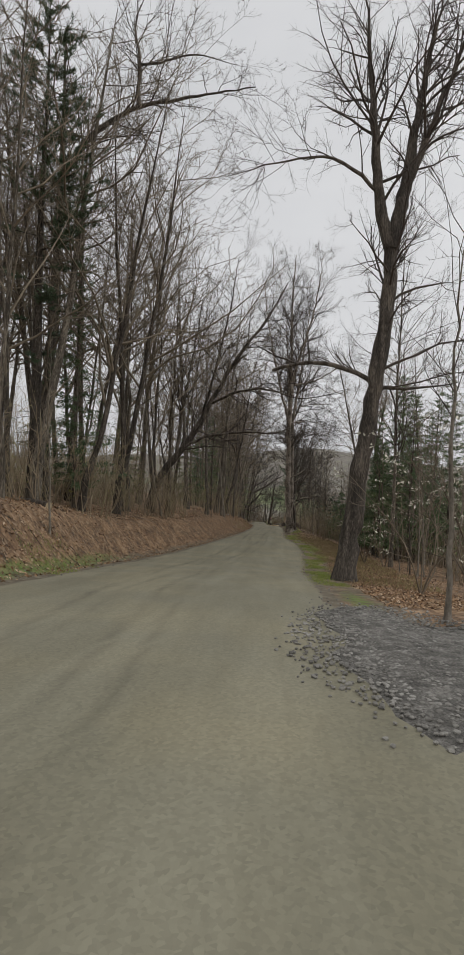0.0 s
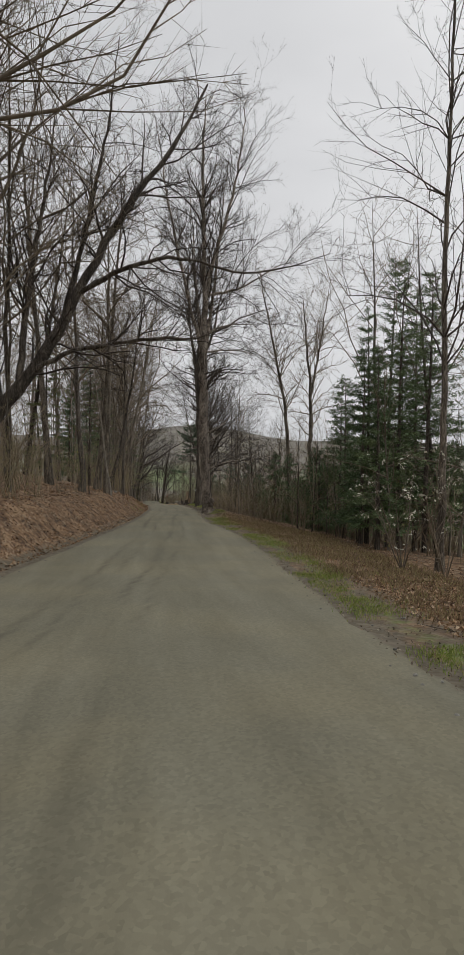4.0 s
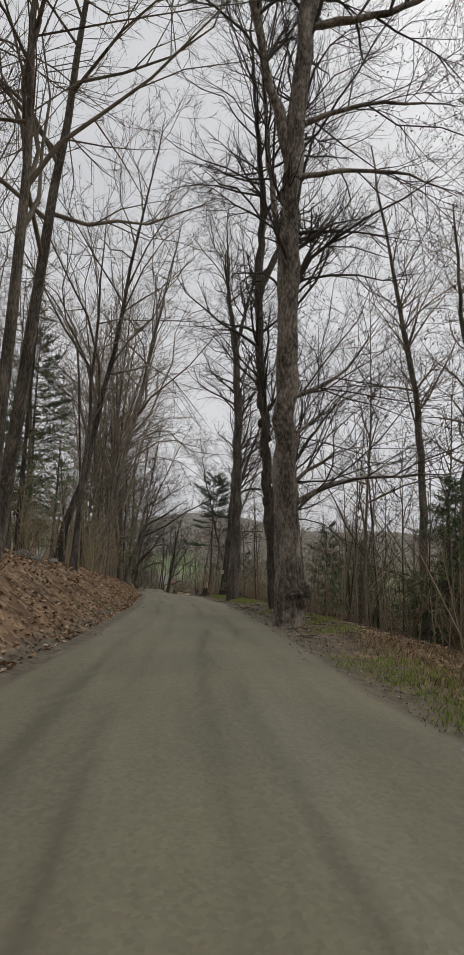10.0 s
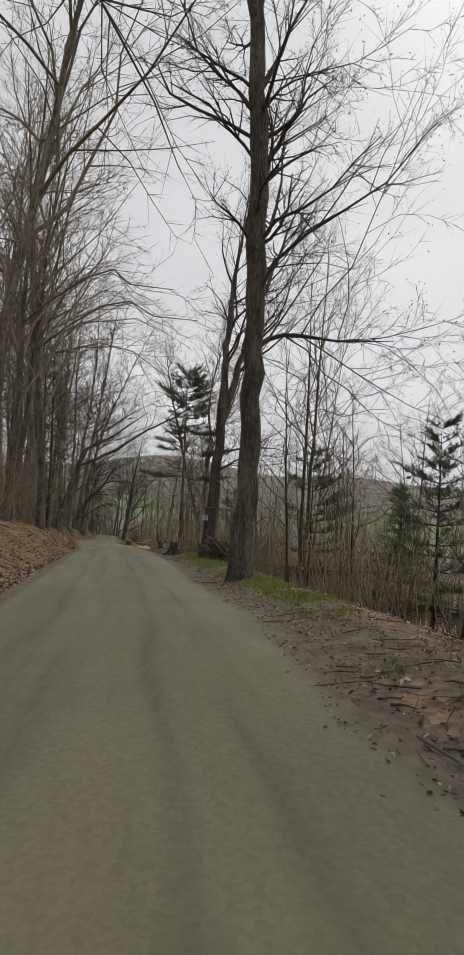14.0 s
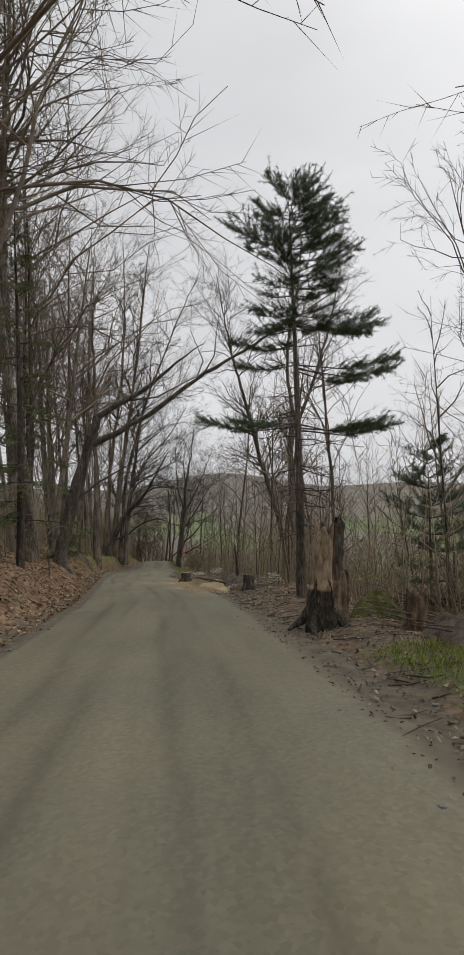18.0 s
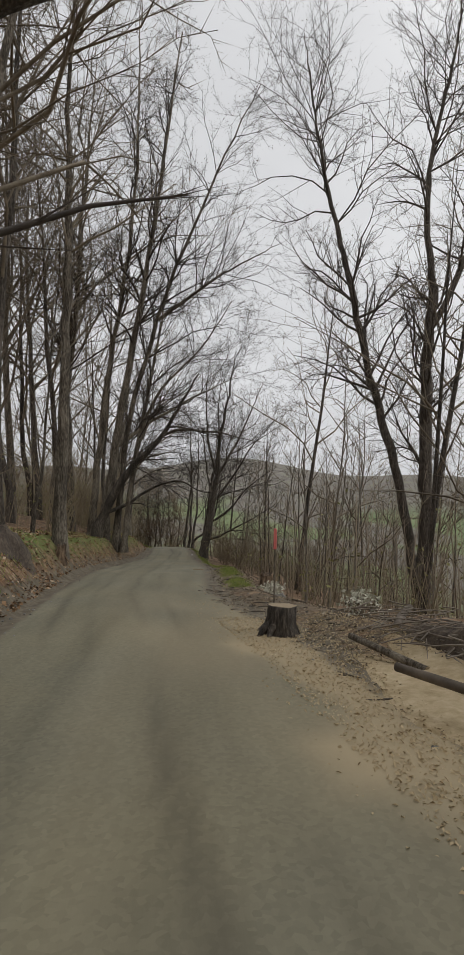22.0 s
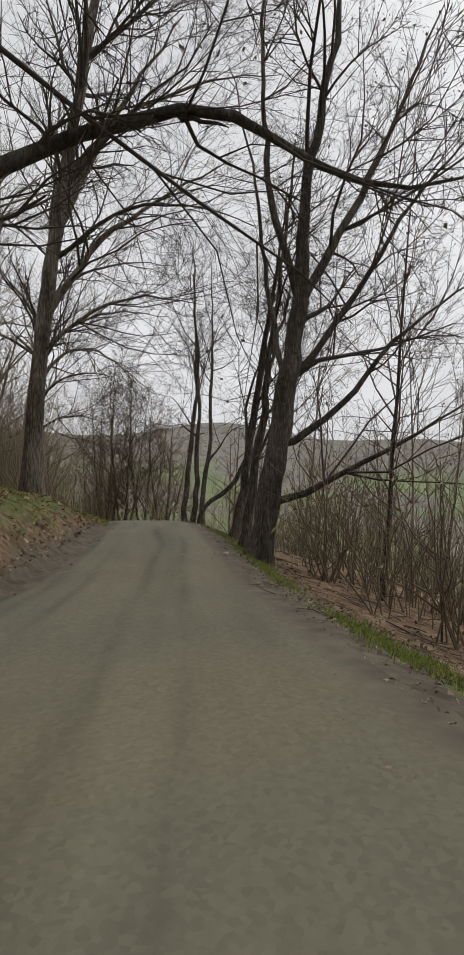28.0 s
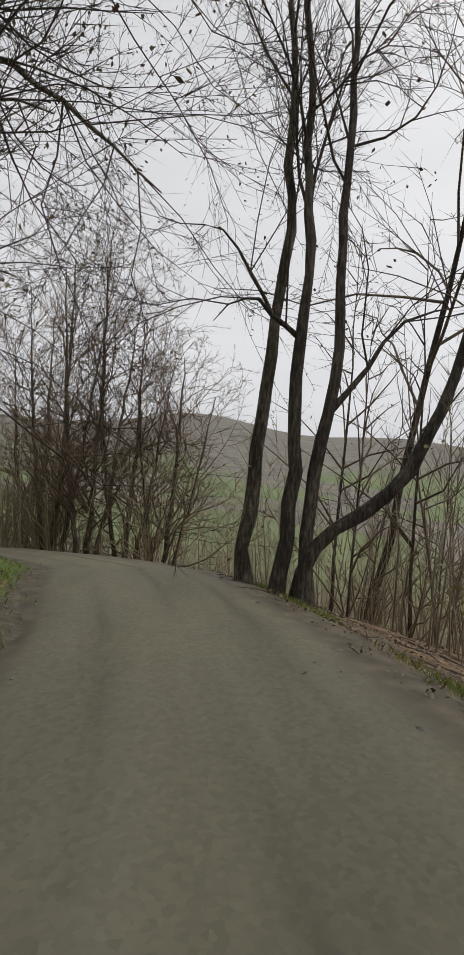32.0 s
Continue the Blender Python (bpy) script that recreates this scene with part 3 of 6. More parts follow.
dark = np.clip(0.62 * lines + 0.08 * rut * (0.5 + 0.7 * wave(rx, rY, 4, 7)) + 0.1 * smooth(wave(rx * 1.5, rY * 0.5, 1.6, 9) * 2 - 0.7), 0, 0.7)
sand = np.clip(0.42 * np.exp(-((rY - 121.5) / 5.5) ** 2) * smooth((off + 1.0) / 1.6) * (0.7 + 0.5 * wave(rx, rY, 1.7, 8)) + np.exp(-((rY - 117.6) / 4.9) ** 4) * smooth((rx - er[:, None] + 1.5 + 0.5 * wave(rx, rY, 1.2, 3)) / 0.7) * 1.0 + 0.12 * (streak(-0.4, 0.3, 3, 7) + streak(1.2, 0.35, 6, 6)) * smooth((rY - 50) / 40), 0, 1)
loose = 1 - smooth((er[:, None] + 0.1 - rx) / (0.5 + 0.5 * smooth((rY - 40) / 40)))
loose = np.maximum(loose, 1 - smooth((rx - el[:, None]) / 0.5))
tint = np.stack([dark, sand, loose, dark * 0 + 1], -1).reshape(-1, 4)
nr, nk = rx.shape
i, j = np.meshgrid(np.arange(nr - 1), np.arange(nk - 1), indexing="ij")
q = (i * nk + j).ravel()
me = mesh_of("road", np.stack([rx, rY, rz], -1).reshape(-1, 3), np.stack([q, q + 1, q + nk + 1, q + nk], 1), DIRT)
painted(me, tint)
road = tagged(new("road", me), "damp grey-brown dirt road with darker wheel ruts", "road", kind="structure")


# ---- trees ----
def crown_part(name, wood, tips, rng, mat, holder, bud):
    if wood[1].count:
        part("crown", wood[1].mesh("crown", mat), holder)
    if tips and bud:
        tagged(part("budding", buds_mesh("budding", tips, rng, bud, BUD), holder, "small opening buds"), kind="stuff")


def bare_tree(seed, height, radius, lean=0.02, first=0.4, limbs=14, bark=BARK, twig=TWIG, child=(0, 8, 9), last=3, bud=0.0, reach=0.42, k=8, fine=0.009):
    """A leafless forest tree: a tapered, slightly crooked trunk with ascending limbs. Built at the origin."""
    rng = np.random.default_rng(seed)
    wood, tips = (Wood(), Wood()), ([] if bud else None)
    n = 12
    h = np.linspace(-0.4, height, n)
    drift = np.cumsum(rng.normal(0, 0.022 * height / 8, (n, 2)), 0)
    tilt = rng.uniform(-lean, lean, 2)
    trunk = np.stack([drift[:, 0] + tilt[0] * h, drift[:, 1] + tilt[1] * h, h], 1)
    trunk[:2, :2] *= 0.2
    rad = radius * np.clip(1 - 0.93 * np.linspace(0, 1, n) ** 1.1, 0.05, 1)
    rad[0] *= 1.6
    rad[1] *= 1.08
    wood[0].tube(trunk, rad, k)
    for c in range(limbs):
        f = first + (0.97 - first) * (c + rng.uniform(0, 1)) / limbs
        i = min(int(f * (n - 1)), n - 2)
        at = trunk[i] + (trunk[i + 1] - trunk[i]) * (f * (n - 1) - i)
        w = side_way(rng, np.array([0, 0, 1.0]), rng.uniform(0.4, 1.0), rng.uniform(0, 6.28))
        bough(wood, rng, at, w, height * reach * (1.3 - f) * rng.uniform(0.75, 1.25), radius * (1.06 - f) * 0.5 + 0.01, 1, last, 0.05, 0.25, tips, child, fine=fine)
    return wood, tips, rng, bark, twig, bud


def plant(name, made, x, y, label, category="tree", group="", turn=0.0, scale=1.0, sink=0.0):
    wood, tips, rng, bark, twig, bud = made
    ob = thing(name, x, y, float(land(x, y)) - sink, label, category, group, turn=turn, scale=scale)
    part("trunk", wood[0].mesh("trunk", bark), ob)
    for w in wood[2:]:
        part("limb", w.mesh("limb", bark), ob)
    crown_part(name, wood, tips, rng, twig, ob, bud)
    return ob


def stemmed_tree(name, x, y, stems, label, seed, bark=BARK_DARK, twig=TWIG_DARK, dense=1.0, bud=0.0, last=3, lumps=0.0, child=(0, 9, 11), bare_below=0.45, reach=1.55, clear=None, shoots=()):
    """A tree with its own stems and limbs, each a radius and a line from the root collar. The first stem is the trunk.
    Stems named in shoots bear short rising shoots alone."""
    rng = np.random.default_rng(seed)
    wood, tips = [Wood(), Wood()], ([] if bud else None)
    lines = []
    for c, (r, pts) in enumerate(stems):
        p = np.array(pts, float)
        if p[0, 2] < 1.2:
            p = np.vstack([p[:1] + [0, 0, -0.5 - p[0, 2]], p])
        elif c:
            done = np.concatenate([o[1] for o in lines])
            near = done[np.argmin(np.linalg.norm(done - p[0] + [0, 0, 0.15], axis=1))]
            if 0.05 < np.linalg.norm(near - p[0]) < 1.6:
                p = np.vstack([near[None], p])
        n = max(7, int(np.sum(np.linalg.norm(np.diff(p, axis=0), axis=1)) * 2.2))
        line = curve_through(p, min(n, 26), rng, 0.02 + r * 0.06)
        forks = any(np.linalg.norm(np.array(o[1][0]) - p[-1]) < 1.2 for o in stems if o[1] is not pts)
        end = 0.62 if forks else 0.12
        rad = r * np.linspace(1, end, len(line)) * (1 + rng.normal(0, 0.05, len(line)))
        if p[0, 2] < 0:
            rad[0] *= 1.7
            rad[1] *= 1.25
        own = wood[0] if c == 0 else Wood()
        own.tube(line, rad, 14 if r > 0.2 else 8)
        if lumps and r > 0.15:
            own.lumps(lumps, rng)
        if c:
            wood.append(own)
        lines.append((r, line, end))
    for c, (r, line, end) in enumerate(lines):
        length = float(np.sum(np.linalg.norm(np.diff(line, axis=0), axis=1)))
        trunk = line[0, 2] < 0
        low = bare_below if trunk else 0.2
        count = int((4 + length * 1.5) * dense * (1 - low) / 0.7)
        for _ in range(count):
            f = rng.uniform(low, 1.0)
            i = min(int(f * (len(line) - 1)), len(line) - 2)
            t = line[i + 1] - line[i]
            t /= np.linalg.norm(t)
            w = side_way(rng, t, rng.uniform(0.5, 1.2), rng.uniform(0, 6.28))
            w = w + np.array([0, 0, 0.1])
            w /= np.linalg.norm(w)
            if clear is not None and w[0] < clear:
                continue
            rr = max(0.012, min(0.07, r * (1 - (1 - end) * f) * 0.45))
            if c in shoots:
                w = np.array([w[0] * 0.7 - 0.3, w[1] * 0.7, abs(w[2]) + 0.55])
                bough(wood, rng, line[i], w / np.linalg.norm(w), rng.uniform(0.7, 1.9), rr * 0.6, 1, 3, 0.03, 0.2, tips, (0, 3, 4))
                continue
            bough(wood, rng, line[i], w, reach * rng.uniform(1.3, 3.9) * (1.2 - 0.4 * f), rr, 1, last, 0.035, 0.2, tips, child)
    return plant(name, (wood, tips, rng, bark, twig, bud), x, y, label)


def spray(rng, base, tip, width, n, out, flat=0.35):
    """Needle sprays along one branch: short, narrow, overlapping leaves."""
    f = rng.uniform(0.12, 1.0, n)
    c = base + (tip - base) * f[:, None] + rng.normal(0, width * 0.25, (n, 3)) * [1, 1, flat]
    d = (tip - base) / (np.linalg.norm(tip - base) + 1e-9)
    s = rng.normal(0, 1, (n, 3)) * [1, 1, flat] + d * 0.9
    s *= (width * rng.uniform(0.5, 1.1, n) / np.linalg.norm(s, axis=1))[:, None]
    w = np.cross(s, rng.normal(0, 1, (n, 3)))
    w *= (width * 0.075 / (np.linalg.norm(w, axis=1) + 1e-9))[:, None]
    out.append(np.stack([c - w, c + w, c + s], 1).reshape(-1, 3))


def conifer(name, seed, x, y, height, spread, label, whorls=26, bare=0.08, needles=22, mat=NEEDLE, droop=-0.18, r=0.14, gaps=0.0, width=0.42, per=6):
    """An evergreen: a straight stem, whorls of boughs and sprays of needles."""
    rng = np.random.default_rng(seed)
    stem, leaf = Wood(), []
    h = np.linspace(-0.4, height, 12)
    line = np.stack([0.012 * h * np.sin(h / 5 + seed), 0.01 * h * np.cos(h / 4), h], 1)
    stem.tube(line, r * np.linspace(1.1, 0.06, 12), 8)
    for c in range(whorls):
        f = min(0.985, bare + (0.985 - bare) * (c + rng.uniform(-0.6, 0.6)) / (whorls - 1))
        for k in range(per):
            if rng.uniform() < gaps:
                continue
            a = rng.uniform(0, 6.28)
            long = spread * (1.04 - f) ** 0.8 * rng.uniform(0.4, 1.2) + 0.12
            b = np.array([0.012 * f * height * math.sin(f * height / 5 + seed), 0, f * height])
            e = b + np.array([math.cos(a) * long, math.sin(a) * long, long * (droop + 0.5 * f) + rng.normal(0, 0.1)])
            m = (b + e) / 2 + np.array([0, 0, 0.06 * long])
            stem.tube([b, m, e], [0.022 * (1.3 - f) + 0.004, 0.012, 0.004], 3)
            spray(rng, b + (e - b) * 0.15, e, width * (0.5 + 0.5 * (1 - f)), int(needles * (0.4 + long / spread)), leaf, 0.75)
    ob = thing(name, x, y, float(land(x, y)), label, "evergreen")
    part("trunk", stem.mesh("trunk", BARK_DARK), ob)
    v = np.concatenate(leaf)
    part("needles", mesh_of("needles", v, np.arange(len(v)).reshape(-1, 3), mat, False), ob)
    return ob


# trees with a shape of their own along the road
stemmed_tree("roadside_maple", 3.05, 23.8, [
    (0.44, [(0.5, 0, 0), (0.9, 0.1, 3.3), (1.5, 0.1, 8.3), (2.0, 0.1, 12.5), (2.0, 0.1, 14.3)]),
    (0.29, [(2.0, 0.1, 14.3), (1.4, 0.1, 16.1), (1.1, 0.1, 19.8), (0.5, 0, 25.0)]),
    (0.32, [(2.0, 0.1, 14.3), (2.4, 0.1, 16.2), (2.8, 0.2, 19.1), (3.8, 0.2, 25.1)]),
    (0.2, [(2.3, 0.1, 16.4), (3.4, 0.2, 19.3), (4.6, 0.3, 22.5), (5.6, 0.3, 26)]),
    (0.12, [(1.45, 0.1, 8.6), (0.65, 0.1, 9.05), (-0.15, 0, 9.2), (-1.15, 0, 9.4), (-2.05, 0, 9.3), (-2.9, 0, 8.95)]),
    (0.05, [(-1.95, 0, 9.3), (-2.75, 0, 9.55), (-3.45, -0.1, 9.9), (-4.35, -0.1, 10.4)]),
    (0.045, [(-1.15, 0, 9.4), (-1.5, 0, 10.0), (-1.35, 0, 10.7), (-1.85, 0, 11.3)]),
    (0.10, [(1.8, 0.1, 8.3), (3.2, 0.2, 8.3), (5.1, 0.3, 8.7)]),
    (0.09, [(1.2, 0.1, 17), (-0.6, 0, 18.3), (-3, 0, 18.0), (-5, 0, 17.4)])],
    "dark leaning maple forking into tall bare stems beside the road", 11, dense=0.9, bare_below=0.62, shoots=(4, 5, 6))
stemmed_tree("old_maple", 3.18, 65.35, [
    (0.38, [(-0.05, 0, 0), (-0.3, -0.2, 3), (-0.5, -0.6, 6.5), (-0.6, -1.3, 12.8)]),
    (0.27, [(-0.6, -1.3, 12.8), (-0.5, -1.9, 16.8), (-0.6, -2.3, 20), (-0.8, -2.5, 25), (-0.6, -2.6, 32)]),
    (0.16, [(-0.5, -1.3, 12.8), (-1.4, -1.6, 15.4), (-2.5, -2, 19.9), (-3.6, -2.2, 25), (-4.3, -2.4, 30)]),
    (0.18, [(-0.5, -1.9, 16.8), (-0.1, -2.2, 19.1), (0.8, -2.6, 22), (1.8, -2.8, 26), (2.6, -3, 32)]),
    (0.12, [(-0.2, -2, 17.1), (2.2, -2.4, 17.7), (5.2, -3, 19.5), (6.6, -3.3, 19.9)]),
    (0.09, [(-0.6, -1.6, 14.4), (1.8, -2, 15.1), (4.1, -2.3, 15)]),
    (0.09, [(-0.6, -1.3, 13.0), (2.4, -1.9, 13.1), (4.1, -2, 12.4)]),
    (0.08, [(-0.4, -0.5, 6.5), (1.3, -0.8, 7.3), (2.1, -1.1, 8.8)]),
    (0.10, [(-0.25, -0.2, 3.5), (1.4, -0.5, 4.3), (4.5, -1, 4.5)]),
    (0.08, [(-0.3, -0.2, 4.0), (1.1, -0.6, 5.1), (2.0, -0.8, 5.2)])],
    "massive old maple with a burled trunk and broken limbs", 12, bark=BARK_FLAKY, lumps=0.1, bare_below=0.72, bud=0.022, dense=0.95)
stemmed_tree("old_maple", 3.5, 68.2, [
    (0.25, [(0, 0, 0), (-0.1, 0, 4), (-0.2, 0, 9), (-0.3, 0, 14)]),
    (0.17, [(-0.3, 0, 14), (0.3, 0.2, 18), (0.9, 0.3, 24), (1.6, 0.3, 30)]),
    (0.14, [(-0.3, 0, 13), (-0.9, 0.2, 17), (-1.3, 0.3, 23), (-1.8, 0.3, 29)]),
    (0.08, [(-0.1, 0, 6), (1.4, -0.3, 7.2), (3, -0.5, 8.2)])],
    "tall straight maple with flaking grey bark", 13, bark=BARK_FLAKY, lumps=0.04, bare_below=0.75)
knobby = stemmed_tree("knobby_maple", 4.15, 72.0, [
    (0.25, [(0, 0, 0), (-0.2, -0.1, 2.2), (-0.5, -0.3, 4.6), (-0.95, -0.6, 8.9), (-1.3, -0.9, 13.4)]),
    (0.18, [(-1.3, -0.9, 13.4), (-1.2, -1, 17), (-1.8, -1.2, 22), (-2.2, -1.3, 27)]),
    (0.16, [(-1.3, -0.9, 13), (0, -1, 16), (1.0, -1.2, 21)]),
    (0.12, [(-0.45, -0.3, 4.7), (0.35, -0.3, 5.6), (1.1, -0.4, 6.9), (2.6, -0.6, 9)]),
    (0.11, [(-0.2, -0.2, 3.2), (0.5, -0.2, 3.7), (1.4, -0.3, 4.8), (2.4, -0.5, 5.2)]),
    (0.09, [(-0.8, -0.6, 8), (0.2, -0.8, 9.2), (0.7, -1, 11)])],
    "knobby maple trunk with healed branch scars", 14, bark=BARK_DARK, lumps=0.06, bare_below=0.6)
stemmed_tree("forked_maple", 4.27, 85.4, [
    (0.34, [(0, 0, 0), (0, -0.3, 6.2), (-0.3, -0.7, 13.9), (-0.7, -0.8, 17.7)]),
    (0.17, [(-0.7, -0.8, 17.7), (-1.2, -0.8, 20.2), (-1.5, -1, 26)]),
    (0.15, [(-0.5, -0.8, 16.9), (0.4, -1.2, 20.8), (1.3, -1.5, 26)]),
    (0.09, [(-0.3, -0.7, 13.9), (0.4, -0.9, 15.7), (1.3, -1.2, 17.7)]),
    (0.09, [(0, -0.6, 11.8), (0.9, -0.9, 13.9), (1.9, -1.1, 14.7)]),
    (0.09, [(0.3, -0.4, 7.2), (1.2, -0.6, 7.4), (2, -0.7, 7), (4, -1.1, 7.2)])],
    "tall dark maple standing at the road edge", 15, lumps=0.012, bare_below=0.5, bud=0.017)
stemmed_tree("posted_maple", 4.69, 95.4, [
    (0.31, [(0.1, 0, 0), (0.3, -0.1, 2.3), (0.5, -0.1, 5.8), (0.6, -0.1, 7.6)]),
    (0.21, [(0.55, -0.1, 7.4), (0.6, -0.2, 10.6), (0.8, -0.2, 13.2), (1.3, -0.3, 17.5)]),
    (0.2, [(0.65, -0.1, 6.9), (1.2, -0.2, 9), (1.8, -0.3, 11.5), (2.6, -0.5, 13.8), (4, -0.6, 18)]),
    (0.06, [(0.7, -0.2, 13.2), (0.2, -0.1, 14.3), (0.1, -0.1, 16.5)]),
    (0.08, [(0.5, -0.1, 4.1), (1.3, -0.2, 4.8), (2.3, -0.4, 4.9)]),
    (0.06, [(0.6, -0.2, 5.2), (2.7, -0.4, 5.4), (4.2, -0.7, 5.2)])],
    "dark two-stemmed maple leaning out from the road", 36, bare_below=0.7, dense=0.8, clear=0.2, child=(0, 9, 12), bud=0.02, lumps=0.008)
stemmed_tree("twin_ash", 11.1, 137.0, [
    (0.36, [(0, 0, 0), (0.1, -0.1, 3.6), (0, -0.3, 8.4), (-0.1, -0.4, 12.5), (0.2, -0.5, 16)]),
    (0.24, [(-0.1, 0, 0.5), (-0.6, -0.1, 4), (-1.3, -0.1, 7.4), (-2.6, 0, 11.8), (-3.7, 0, 16.6)]),
    (0.17, [(0.2, -0.5, 16), (-0.2, -0.5, 19.4), (0.1, -0.6, 22.8), (1, -0.9, 27), (1.4, -1, 31)]),
    (0.17, [(0.2, -0.4, 13.9), (1.9, -0.7, 18), (3.1, -1, 21.8), (4, -1, 25), (4.8, -1, 29)]),
    (0.14, [(-3.7, 0, 16.6), (-4.6, 0, 20), (-5.4, 0, 24), (-6, 0, 28)]),
    (0.10, [(-0.1, -0.2, 7.7), (-1.2, -0.1, 9.4), (-1.7, -0.1, 10.8)])],
    "grey twin-stemmed tree growing on the slope below the road", 17, bark=BARK_DARK, twig=TWIG_DARK, bud=0.017, bare_below=0.6, dense=1.3)
stemmed_tree("dead_leaning_tree", -4.33, 118.5, [
    (0.34, [(0, 0, 0), (0.3, -0.1, 1.8), (1, -0.3, 4.2), (1.9, -0.5, 7)]),
    (0.17, [(1.9, -0.5, 7), (3.9, -0.7, 8.1), (5.6, -1, 9.4), (7, -1.2, 10.4)]),
    (0.16, [(1.5, -0.4, 5.6), (4.2, -0.7, 6.9), (7, -1.1, 9), (8.8, -1.3, 9.9), (11, -1.6, 11.3), (13.2, -2, 12.7)])],
    "leaning tree with two broken limbs reaching over the road", 18, bark=BARK_DARK, dense=0.12, last=2)
stemmed_tree("spreading_maple", 1.95, 153.8, [
    (0.32, [(-0.45, 0, 0), (-0.2, 0.1, 2), (0.25, 0.1, 4.8), (0.5, 0.1, 6.4)]),
    (0.18, [(0.5, 0.1, 6.4), (0.5, 0.2, 8.7), (1.1, 0.2, 11.8), (1.7, 0.2, 16)]),
    (0.13, [(0.3, 0.1, 6.1), (1.2, 0.1, 7.6), (2.4, 0, 10), (3.8, -0.1, 13.5)]),
    (0.10, [(0.4, 0.1, 4.5), (1.8, 0, 6.5), (3, -0.1, 8.7), (5, -0.2, 11)]),
    (0.10, [(0.2, 0.1, 2.8), (1.5, -0.1, 3.9), (3, -0.2, 5.8), (5, -0.4, 7.2)]),
    (0.08, [(0.1, 0.2, 4.6), (-0.5, 0.3, 7.6), (-0.6, 0.3, 9.2), (-1.3, 0.5, 12)]),
    (0.10, [(0.1, 0, 1.5), (1.8, -0.1, 2.4), (3.1, -0.3, 3.1), (5, -0.4, 4.4)]),
    (0.11, [(0.5, 0.1, 6.2), (-0.3, 0.4, 9), (-0.5, 0.6, 13), (-0.2, 0.7, 16)])],
    "spreading maple with many ascending limbs at the road edge", 19, bark=BARK_DARK, dense=0.6, bare_below=0.7, bud=0.018, lumps=0.02, clear=-0.15)
stemmed_tree("leaning_maple", 1.38, 155.7, [
    (0.16, [(0, 0, 0), (0.2, -0.1, 1.5), (0.4, -0.1, 3.3), (0.6, -0.2, 5), (0.8, -0.2, 6.6), (1.2, -0.2, 11)]),
    (0.06, [(0.6, -0.1, 5), (1.2, 0.2, 7), (1.9, 0.3, 10)])],
    "slim maple leaning away from the road", 20, bark=BARK, bare_below=0.5, clear=0.0)
stemmed_tree("crooked_maple", 1.4, 158.2, [
    (0.17, [(-0.1, 0, 0), (0.3, 0, 1.2), (0.42, -0.1, 2.8), (0.7, -0.2, 4.8)]),
    (0.11, [(0.7, -0.2, 4.8), (0.9, -0.2, 6.4), (1.2, -0.3, 8.1), (1.5, -0.3, 11)]),
    (0.08, [(0.3, -0.1, 1.2), (0.7, -0.1, 2.7), (1.1, -0.2, 3.2), (1.3, -0.2, 4.2), (1.8, -0.2, 7)]),
    (0.06, [(0.4, -0.1, 2.7), (0.3, -0.1, 4.4), (0.6, -0.2, 5.1), (1.2, -0.2, 8)])],
    "crooked maple with a bent side stem at the crest", 21, bare_below=0.5, dense=0.8, clear=-0.1)
stemmed_tree("clump_maple", 0.75, 165.4, [
    (0.14, [(-0.35, 0.1, 0), (-0.2, 0.1, 0.9), (-0.15, 0.2, 2.9), (-0.1, 0.3, 5.6), (-0.2, 0.4, 8), (-0.4, 0.4, 12)]),
    (0.13, [(0.1, 0, 0), (0.1, 0.1, 1.9), (0.5, 0.1, 3.7), (0.4, 0.2, 6.1), (0.5, 0.3, 9), (0.4, 0.3, 12)]),
    (0.13, [(0, 0, 1), (0.8, -0.1, 1.3), (1.6, -0.2, 2), (2.3, -0.3, 3.9), (2.7, -0.4, 7.3), (3.6, -0.6, 11)]),
    (0.06, [(0.5, 0.1, 3), (1.3, 0, 4.5), (2.3, -0.1, 4.7)]),
    (0.05, [(-0.2, 0.2, 4), (-1, 0.2, 4.8), (-1.5, 0.2, 4.2)])],
    "clump of dark maple stems with one limb sweeping outward", 22, dense=0.45, bare_below=0.5)
stemmed_tree("mossy_maple", 0.05, 166.3, [
    (0.15, [(0, 0.1, 0), (0.1, 0.2, 1.6), (0.3, 0.3, 3.4), (0.55, 0.3, 5.8), (0.45, 0.5, 9), (0.3, 0.6, 13)]),
    (0.04, [(0.3, 0.2, 4.6), (-0.4, 0.2, 5.6), (-0.9, 0.2, 6.1), (-1.1, 0.2, 5.6)])],
    "slender maple with a blotched trunk", 23, bark=BARK, dense=0.45, bare_below=0.5)
stemmed_tree("straight_oak", -4.75, 133.7, [
    (0.27, [(0, 0, 0), (0.1, -0.1, 5), (0.1, -0.2, 10.3), (0, -0.4, 16.4), (0.1, -0.4, 22)])],
    "straight oak with deeply furrowed bark on the bank", 24, bark=BARK, twig=TWIG, bare_below=0.55, lumps=0.02)
